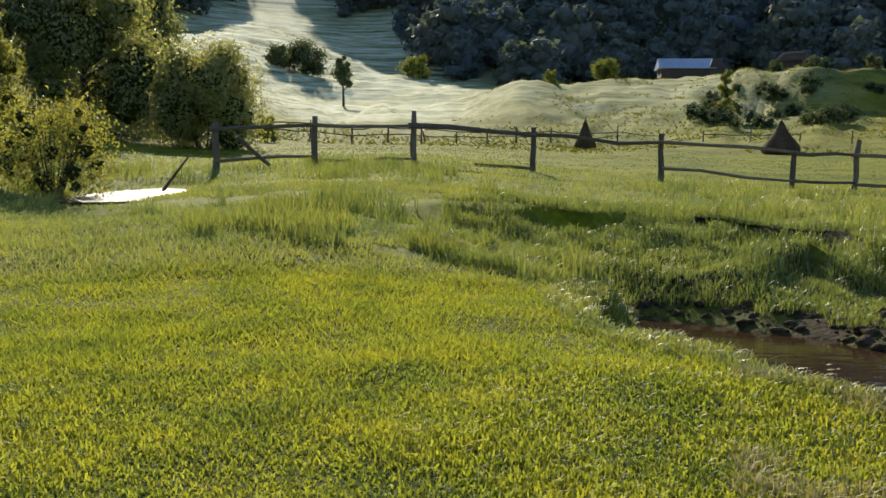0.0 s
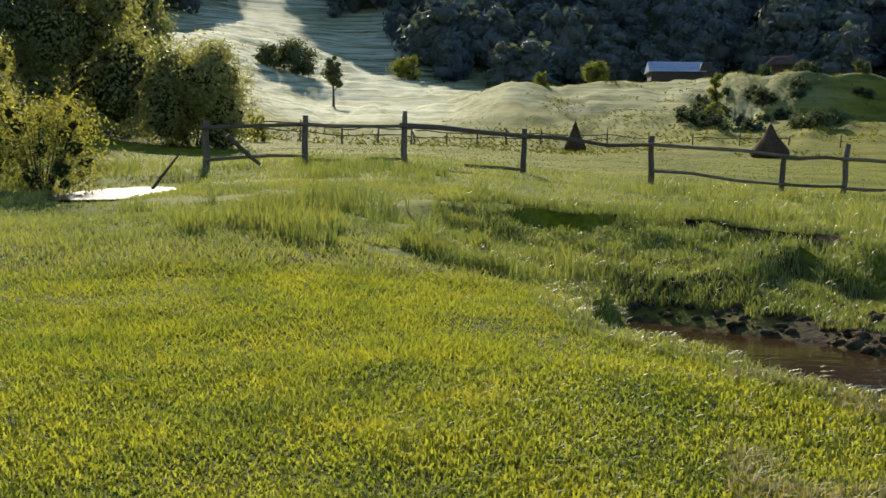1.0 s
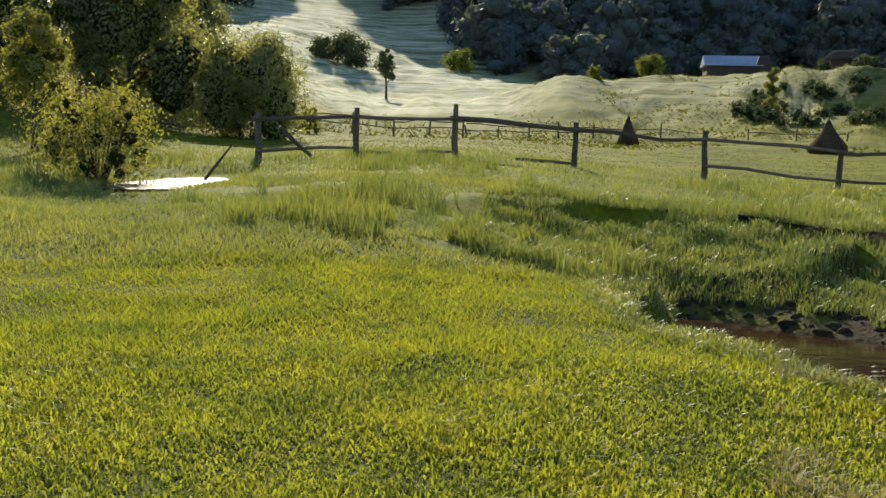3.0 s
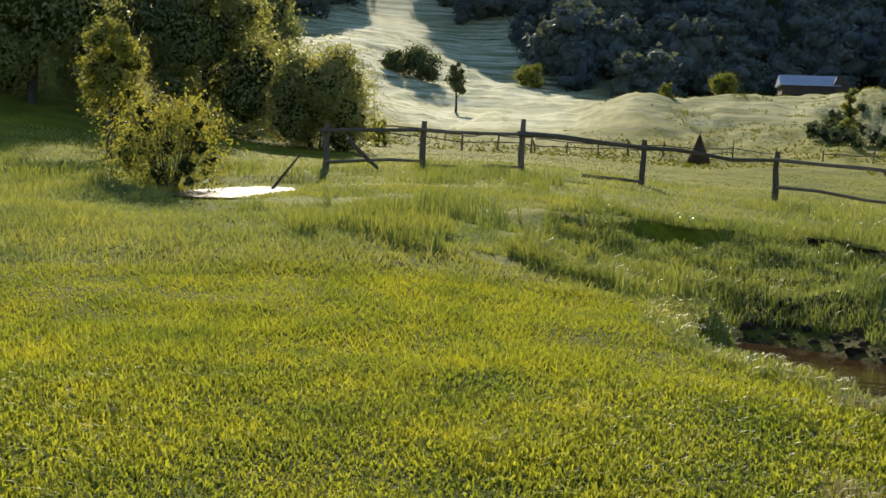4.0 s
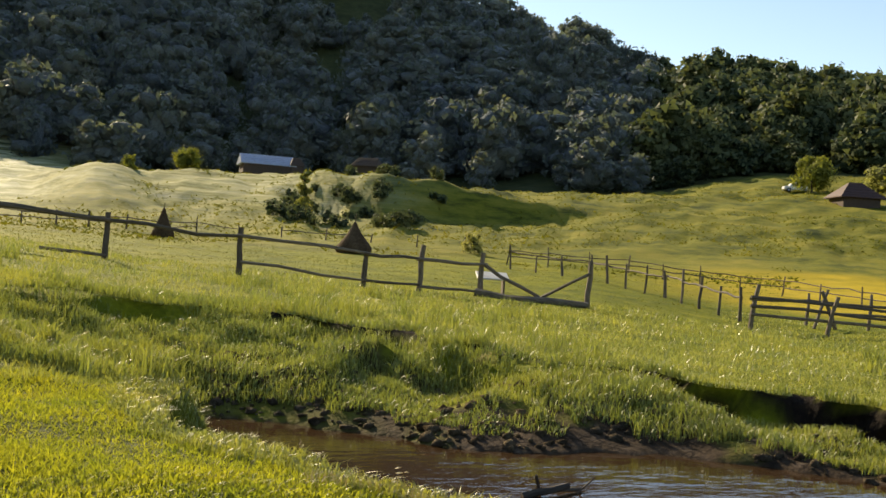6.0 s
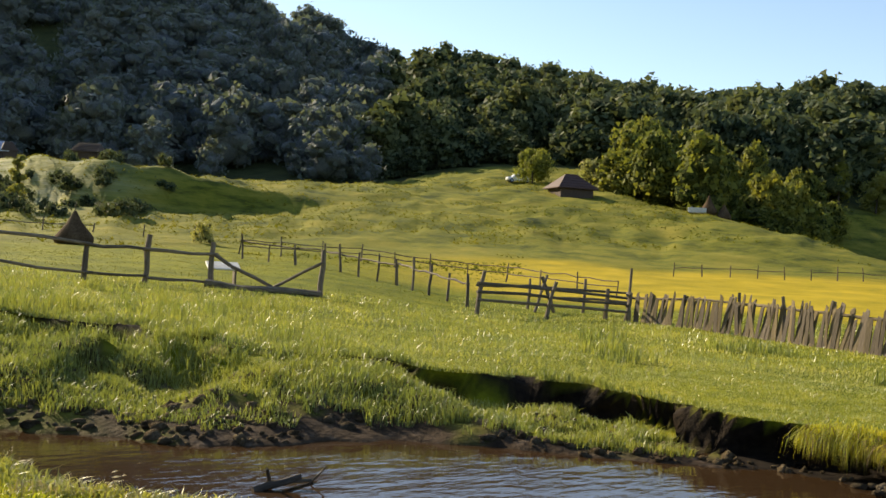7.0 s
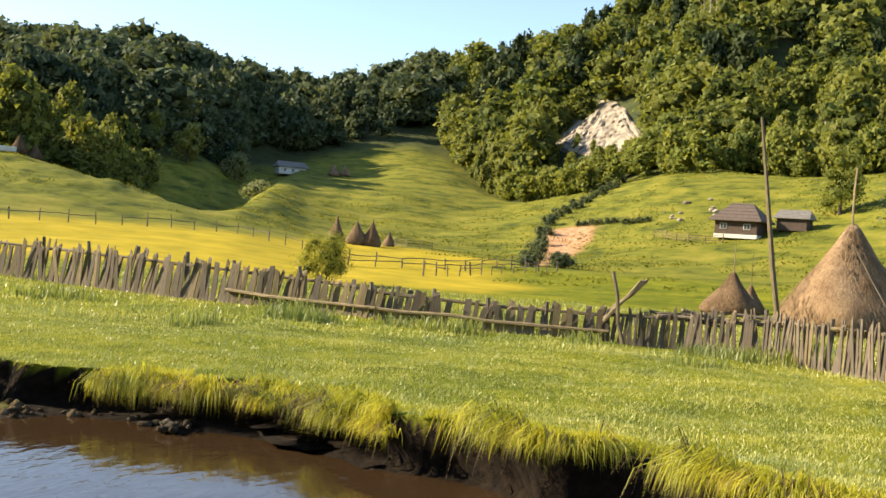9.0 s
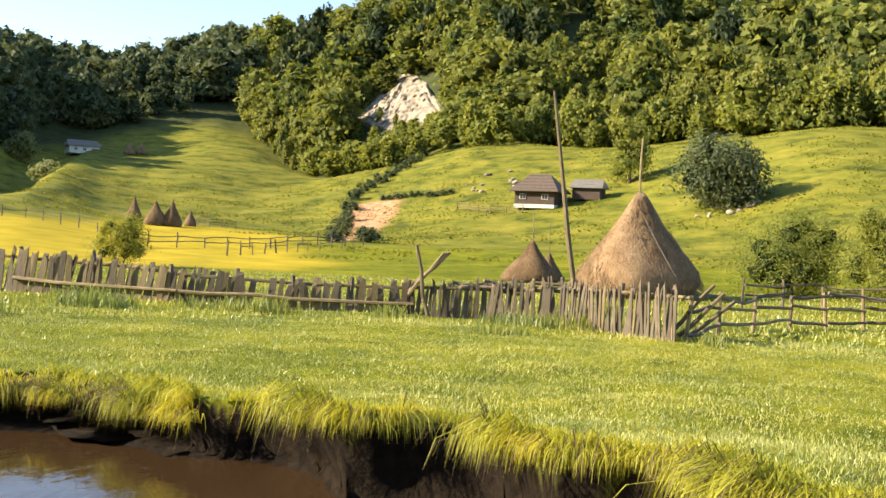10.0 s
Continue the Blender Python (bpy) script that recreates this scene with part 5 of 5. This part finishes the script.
def bank_weed(place, seed, h):
    """A weed with thin stalks and broad pale leaves."""
    rng = np.random.default_rng(seed)
    ob = thing("bank_weed", place, "dry weed with pale leaves at the creek's grassy edge", "weed", "weeds on the bank")
    for k in range(3):
        tip = Vector((rng.normal() * 0.3 * h, rng.normal() * 0.2 * h, h * rng.uniform(0.7, 1.0)))
        log_piece("stalk", Vector(place) - Vector((0, 0, 0.03)), Vector(place) + tip, 0.004, ob, BARK, 0.002, 0.03, 5)
        for j in range(5):
            c = tip * (0.4 + 0.15 * j)
            d = Vector(rng.normal(size=3)).normalized() * rng.uniform(0.025, 0.055)
            w = d.cross(Vector((0, 0, 1))).normalized() * d.length * 0.35
            v = [c, c + d * 0.5 + w, c + d * 0.5 - w, c + d, c + d * 0.5 + Vector((0, 0, 0.006))]
            part("leaf", mesh_of("leaf", v, [(0, 4, 1), (0, 2, 4), (4, 3, 1), (4, 2, 3)], PALE_LEAF), ob)


PALE_LEAF = leaf_material("pale_weed_leaves", (0.22, 0.20, 0.09), (0.45, 0.40, 0.24), 0.4)
for k, (x, y, h) in enumerate(((2.1, 5.35, 0.26), (2.2, 5.6, 0.2), (1.95, 5.2, 0.16))):
    bank_weed((x, y, height(x, y)), 300 + k, h)


def stone(place, size, seed):
    rng = np.random.default_rng(seed)
    bm = bmesh.new()
    bmesh.ops.create_icosphere(bm, subdivisions=2, radius=size)
    cuts = [(Vector(rng.normal(size=3)).normalized(), size * rng.uniform(0.55, 0.85)) for _ in range(6)]
    for v in bm.verts:
        for n, far in cuts:
            v.co -= n * max(0.0, v.co.dot(n) - far)
        v.co.z *= 0.7
    me = bpy.data.meshes.new("stone")
    bm.to_mesh(me)
    bm.free()
    me.materials.append(ROCK)
    ob = new("stone", me)
    ob.matrix_basis = pose(place[0], place[1], place[2] + size * 0.2, 0, 0, rng.uniform(0, 360))
    tagged(ob, "pale rough stone lying in the pasture slope", "stone", "stones on the pasture slope")


pick = np.random.default_rng(15)
for k in range(12):
    stone(polar(98.4 + 3.2 * pick.random(), 93 + 5 * pick.random()), pick.uniform(0.2, 0.5), 320 + k)
for k in range(14):
    stone(polar(85.8 + 3.2 * pick.random(), 128 + 12 * pick.random()), pick.uniform(0.2, 0.55), 340 + k)


def bare_trunk(b, r, h, seed):
    """A pale dead tree that stands out of the woods."""
    rng = np.random.default_rng(seed)
    p = Vector(polar(b, r, -0.2))
    ob = thing("bare_tree", p, "pale dead tree trunk standing among the woods", "tree", "dead trees in the woods")
    lean = Vector((rng.normal() * 0.5, rng.normal() * 0.5, h))
    log_piece("trunk", p, p + lean, 0.2, ob, DEAD_WOOD, 0.06)
    for k in range(5):
        a = p + lean * (0.55 + 0.09 * k)
        log_piece("limb", a, a + Vector((rng.normal() * 1.0, rng.normal() * 1.0, rng.uniform(0.4, 1.4))), 0.06, ob, DEAD_WOOD, 0.02)


DEAD_WOOD = wood_material("dead_birch_wood", (0.20, 0.17, 0.13), (0.42, 0.37, 0.29))
for k, (b, r, h) in enumerate(((87.3, 240, 17), (87.7, 242, 18), (88.1, 243, 15), (84.8, 246, 14), (83.5, 254, 13), (93.9, 182, 9), (95.2, 184, 8))):
    bare_trunk(b, r, h, 360 + k)

# ---- grass ----
def blades(name, spots, label, mat, seed, tall, wide, bend=0.5, simple=False, droop=False):
    """Tapered bent blades at spots (x, y); simple ones far off are a single triangle."""
    rng = np.random.default_rng(seed)
    x, y = spots
    n = len(x)
    z = land(x, y)[0]
    an, tl = rng.random(n) * 6.2832, tall * rng.uniform(0.45, 1.25, n) * (1 + 0.35 * wobble(x, y, 0.45, 51) + 0.3 * wobble(x, y, 2.2, 52))
    wd = wide * rng.uniform(0.6, 1.3, n) * 0.5
    p = np.stack([x, y, z - 0.01], 1)
    side = np.stack([np.cos(an), np.sin(an), np.zeros(n)], 1) * wd[:, None]
    la = rng.random(n) * 6.2832
    lean = np.stack([np.cos(la), np.sin(la), np.zeros(n)], 1) * (tl * bend * rng.random(n))[:, None]
    up = np.zeros((n, 3))
    up[:, 2] = tl
    mid = p + up * 0.55 + lean * 0.3
    tip = p + up * (1 - 0.25 * bend) + lean
    if droop:
        d = land(x, y)[2]
        gx, gy = land(x + 0.15, y)[2] - d, land(x, y + 0.15)[2] - d
        g = np.hypot(gx, gy) + 1e-6
        out = np.stack([-gx / g, -gy / g, np.zeros(n)], 1) * rng.uniform(0.3, 1.1, (n, 1)) + rng.normal(size=(n, 3)) * (0.35, 0.35, 0.0)
        mid = p + up * rng.uniform(0.2, 0.6, (n, 1)) + out * tl[:, None] * 0.5
        tip = p - up * rng.uniform(-0.3, 0.9, (n, 1)) + out * tl[:, None] * 0.95
    v = np.stack([p - side, p + side, mid + side * 0.8, mid - side * 0.8, tip], 1).reshape(-1, 3)
    k = np.arange(n)[:, None] * 5
    if simple:
        v, k = np.stack([p - side, p + side, tip], 1).reshape(-1, 3), np.arange(n)[:, None] * 3
    tris = k + [[0, 1, 2]] if simple else np.concatenate([k + [[0, 1, 2]], k + [[0, 2, 3]], k + [[3, 2, 4]]])
    tagged(new(name, quick_mesh(name, v, tris, mat)), label, "grass", kind="stuff")


def sector(rng, n, b0, b1, r0, r1, power=1.0):
    b = np.radians(rng.uniform(b0, b1, n))
    r = r0 + (r1 - r0) * rng.random(n) ** power
    return r * np.sin(b), r * np.cos(b)


GRASS = leaf_material("short_grass", (0.034, 0.062, 0.010), (0.335, 0.355, 0.052), 0.6, 0.45, 1.6, 0.35)
DEW_GRASS = leaf_material("dewy_meadow_grass", (0.060, 0.090, 0.024), (0.330, 0.350, 0.110), 0.42, 0.45, 0.7, 0.6)
PALE_GRASS = leaf_material("pasture_grass", (0.230, 0.270, 0.080), (0.410, 0.415, 0.145), 0.3, 0.4, 0.5, 0.4)
DRY_GRASS = leaf_material("dry_bank_grass", (0.19, 0.21, 0.022), (0.52, 0.49, 0.06), 0.45, 0.5, 1.2)
HILL_GRASS = leaf_material("hill_grass", (0.045, 0.064, 0.010), (0.230, 0.225, 0.034), 0.3, 0.8, 0.06, 0.08)
RUSH = leaf_material("tall_rushes", (0.060, 0.095, 0.022), (0.27, 0.30, 0.090), 0.42, 0.45, 0.6, 0.5)
STRAW = leaf_material("dead_stalks", (0.16, 0.13, 0.06), (0.42, 0.36, 0.20), 0.3, 0.6, 1.2, 0.3)
ROOT = leaf_material("dry_roots", (0.05, 0.034, 0.020), (0.22, 0.16, 0.09), 0.15, 0.8, 1.2, 0.1)


def grass():
    rng = np.random.default_rng(77)

    def keep(x, y, low, high):
        u, d = land(x, y)[1:]
        ok = (u > low) & (u < high) & ((np.hypot((x + 5.5) / 0.72, (y - 18.3) / 2.6) > 1.1) & ((np.hypot((x + 4.6) / 1.3, (y - 14.2) / 2.6) > 1) | (np.sin(x * 57.0 + y * 91.0) > -0.2)))
        return x[ok], y[ok]
    # near lawn on the camera's bank
    x, y = sector(rng, 190000, -34, 32, 2.6, 9.0, 0.8)
    more = sector(rng, 26000, -180, 180, 0.4, 6.0, 0.7)
    x, y = np.append(x, more[0]), np.append(y, more[1])
    near = (x < 2.6)
    x, y = keep(x[near], y[near], 0.9, 1e9)
    close = np.hypot(x, y) < 5.6
    blades("lawn_grass", (x[close], y[close]), "short sunlit meadow grass", GRASS, 1, 0.058, 0.0095, 1.15)
    blades("lawn_grass", (x[~close], y[~close]), "short sunlit meadow grass", GRASS, 11, 0.066, 0.013, 1.1, True)
    x, y = sector(rng, 9000, 16, 32, 3.3, 6.0, 1.0)
    dry = (wobble(x, y, 0.5, 46) + 0.6 * wobble(x, y, 0.2, 47) > 0.15) & (x > 1.0)
    blades("dead_stalks", keep(x[dry], y[dry], 0.6, 1e9), "dead straw-coloured stalks along the lawn's edge", STRAW, 20, 0.10, 0.006, 1.3)
    x, y = sector(rng, 115000, -34, 32, 8.5, 19, 0.9)
    tuft = wobble(x, y, 1.1, 21) > -0.75
    blades("meadow_grass", keep(x[tuft], y[tuft], 1.0, 1e9), "longer tufted meadow grass", DEW_GRASS, 2, 0.11, 0.018, 0.9, True)
    x, y = sector(rng, 50000, -34, 50, 17, 33, 0.9)
    blades("meadow_grass", keep(x, y, 1.0, 1e9), "rough meadow grass by the fence", DEW_GRASS, 3, 0.13, 0.028, 0.8, True)
    # pasture past the creek
    x, y = sector(rng, 200000, 22, 116, 5.5, 22, 0.8)
    x, y = keep(x, y, 1.0, 1e9)
    past = (x > 4.2) | (y > 9)
    x, y = x[past], y[past]
    close = np.hypot(x, y) < 11
    blades("pasture_grass", (x[close], y[close]), "even grazed pasture grass", PALE_GRASS, 4, 0.06, 0.008, 1.0)
    blades("pasture_grass", (x[~close], y[~close]), "even grazed pasture grass", PALE_GRASS, 14, 0.065, 0.014, 1.0, True)
    # stubble and scrub that give the far fields and slopes their grain
    x, y = sector(rng, 60000, -36, 41, 32, 78, 0.9)
    blades("field_stubble", keep(x, y, 1.0, 1e9), "short stubble on the mown field", HILL_GRASS, 15, 0.05, 0.06, 1.2, True)
    x, y = sector(rng, 110000, -14, 116, 62, 185, 0.8)
    rough = (wobble(x, y, 5, 61) + 0.7 * wobble(x, y, 16, 62) > -0.1) & ((np.degrees(np.arctan2(x, y)) + 7 * wobble(x, y, 7, 63) + 3 * wobble(x, y, 2, 64) > 6) | (np.hypot(x, y) < 80)) & ((np.degrees(np.arctan2(x, y)) < 42) | (np.degrees(np.arctan2(x, y)) > 77) | (np.hypot(x, y) > 98))
    blades("slope_grass", (x[rough], y[rough]), "coarse grass tufts over the slopes", HILL_GRASS, 16, 0.24, 0.24, 1.4, True)
    x, y = sector(rng, 40000, 38, 116, 20, 42, 1.0)
    blades("pasture_grass", keep(x, y, 1.0, 1e9), "pasture grass along the board fence", PALE_GRASS, 5, 0.11, 0.04, 0.6, True)
    # tufts on the muddy slope, hanging grass on the cut bank
    x, y = sector(rng, 240000, 0, 90, 8.5, 19, 1.0)
    u, d = land(x, y)[1:]
    z = land(x, y)[0]
    tuft = (u > 0.08) & (z > -0.86) & (d / np.maximum(u, 0.05) > 1.2) & (wobble(x, y, 0.55, 31) + 0.6 * wobble(x, y, 1.6, 32) + 0.5 * wobble(x, y, 0.22, 34) + (u - 0.4) * 1.6 + 0.5 * np.clip((4.0 - x) / 2, 0, 1) + 0.35 * np.clip((x - 8.0) / 2, 0, 1) > -0.75) & ((d / np.maximum(u, 0.05) * (1 - u) > 0.38) | (u > 1.01))
    blades("bank_tufts", keep(x[tuft], y[tuft], -9.0, 1.08), "tussocks of grass on the muddy bank", RUSH, 6, 0.18, 0.013, 0.9)
    y = rng.uniform(-2.0, 7.0, 70000)
    x = np.interp(y, (-2.0, -0.5, 0.6, 1.4, 2.2, 3.2, 4.3, 5.4, 7.0), (5.2, 5.9, 6.7, 7.5, 8.3, 9.2, 9.9, 10.4, 10.2)) + rng.uniform(-1.0, 2.2, len(y))
    d = land(x, y)[2]
    u = land(x, y)[1]
    near = (u > 1.0) & (d < 0.95) & (x > 4) & (wobble(x, y, 0.7, 33) > -0.4)
    blades("bank_fringe", (x[near], y[near]), "yellowed grass standing along the cut bank", DRY_GRASS, 7, 0.12, 0.008, 1.3)
    # rushes and weeds along the old channel and about the meadow
    x, y = sector(rng, 110000, -30, 32, 9, 26, 1.0)
    d = land(x, y)[2]
    clump = ((wobble(x, y, 0.5, 41) > 0.42) & (wobble(x, y, 2.3, 42) > -0.1)) | ((d < 0.9) & (wobble(x, y, 0.5, 43) > 0.1))
    x, y = keep(x[clump], y[clump], 0.5, 1e9)
    blades("rushes", (x[:15000], y[:15000]), "tall rushes and weeds along the ditch", RUSH, 8, 0.32, 0.013, 0.7)
    x, y = sector(rng, 90000, 2, 34, 4.5, 13.5, 1.0)
    u = land(x, y)[1]
    side = (u > 0.05) & (u < 1.05) & (x < np.interp(y, (5, 8, 10, 12, 14), (3.0, 3.2, 2.6, 2.2, 2.0)))
    blades("near_bank_grass", (x[side][:22000], y[side][:22000]), "long grass draped over the near bank of the creek", DEW_GRASS, 19, 0.10, 0.010, 1.2)
    x, y = sector(rng, 60000, -2, 22, 7, 14, 1.0)
    u = land(x, y)[1]
    reed = (u > 0.1) & (u < 1.6) & (x < 3.0) & (y > 9) & (wobble(x, y, 0.4, 45) > 0.5)
    blades("reeds", (x[reed][:5000], y[reed][:5000]), "tall reeds and weeds at the creek's upper end", RUSH, 18, 0.26, 0.011, 0.9)
    x, y = sector(rng, 30000, 45, 100, 19, 27, 1.0)
    clump = wobble(x, y, 1.3, 44) > 0.5
    blades("fence_weeds", (x[clump], y[clump]), "weeds at the foot of the board fence", RUSH, 9, 0.35, 0.025, 0.6)


def bank_curtain():
    """Turf that bends over the undercut bank and hangs down its face, with bare roots below it."""
    rng = np.random.default_rng(83)
    y = rng.uniform(-2.0, 7.0, 150000)
    x = np.interp(y, (-2.0, -0.5, 0.6, 1.4, 2.2, 3.2, 4.3, 5.4, 7.0), (5.2, 5.9, 6.7, 7.5, 8.3, 9.2, 9.9, 10.4, 10.2)) + rng.uniform(-1.3, 1.6, len(y))
    d, w = land(x, y)[2], creek_at(x, y)[1]
    for name, label, mat, near, far, most, wide, lo, hi in (("bank_overhang", "yellow-green turf hanging over the undercut bank", DRY_GRASS, 0.30, 0.60, 36000, 0.009, 0.11, 0.28), ("bank_roots", "bare brown roots and dead straw under the turf", ROOT, 0.28, 0.36, 1100, 0.006, 0.2, 0.4)):
        ok = (d > near) & (d < far) & (w < 1.3) & (wobble(x, y, 0.6, 85) + 0.5 * wobble(x, y, 0.25, 86) > -0.45)
        px, py = x[ok][:most], y[ok][:most]
        n = len(px)
        pz, _, e = land(px, py)
        gx, gy = land(px + 0.12, py)[2] - e, land(px, py + 0.12)[2] - e
        g = np.hypot(gx, gy) + 1e-6
        out = np.stack([-gx / g, -gy / g, np.zeros(n)], 1) + rng.normal(size=(n, 3)) * (0.45, 0.45, 0.0)
        size = rng.uniform(lo, hi, n)[:, None] * (1 + 0.5 * wobble(px, py, 0.35, 84))[:, None]
        up = np.array([[0.0, 0.0, 1.0]])
        p = np.stack([px, py, np.maximum(pz, -0.55) - 0.01], 1)
        rise, fall = rng.uniform(0.25, 0.8, (n, 1)), rng.uniform(0.0, 0.75, (n, 1))
        a = p + size * (0.32 * out + up * rise)
        b = p + size * (0.72 * out + up * (rise * 0.7 - 0.3 * fall))
        c = p + size * (0.85 * out - up * fall)
        an = rng.random(n) * 6.2832
        side = np.stack([np.cos(an), np.sin(an), np.zeros(n)], 1) * wide * 0.5 * rng.uniform(0.6, 1.3, (n, 1))
        v = np.stack([p - side, p + side, a + side, a - side, b + side * 0.7, b - side * 0.7, c], 1).reshape(-1, 3)
        k = np.arange(n)[:, None] * 7
        tris = np.concatenate([k + q for q in ([[0, 1, 2]], [[0, 2, 3]], [[3, 2, 4]], [[3, 4, 5]], [[5, 4, 6]])])
        tagged(new(name, quick_mesh(name, v, tris, mat)), label, "grass", kind="stuff")


def mud_clods():
    """Trodden clods of earth along the muddy shore past the water."""
    rng = np.random.default_rng(91)
    x, y = sector(rng, 30000, 8, 62, 8, 15, 1.0)
    z, u, d = land(x, y)
    ok = (u > 0.0) & (u < 0.75) & (d > 0.02) & (wobble(x, y, 0.8, 37) > -0.4) & (y > x * 0.5) & (x > 2.5) & (rng.random(len(x)) < np.clip(0.9 - u, 0.1, 1))
    clods = []
    for px, py, pz in zip(x[ok][:620], y[ok][:620], z[ok][:620]):
        s = 0.02 + 0.06 * rng.random() ** 2
        clods.append(blob(rng, np.array([px, py, pz + s * 0.15]), np.array([s * rng.uniform(0.8, 1.7), s * rng.uniform(0.8, 1.5), s * 0.75]), 0.5))
    tagged(new("mud_clods", quick_mesh("mud_clods", *join(clods), CLOD)), "dark trodden clods of mud along the shore", "mud", kind="stuff")


CLOD = crown_material("mud_clod", (0.050, 0.038, 0.025), (0.22, 0.18, 0.125))
grass()
bank_curtain()
mud_clods()
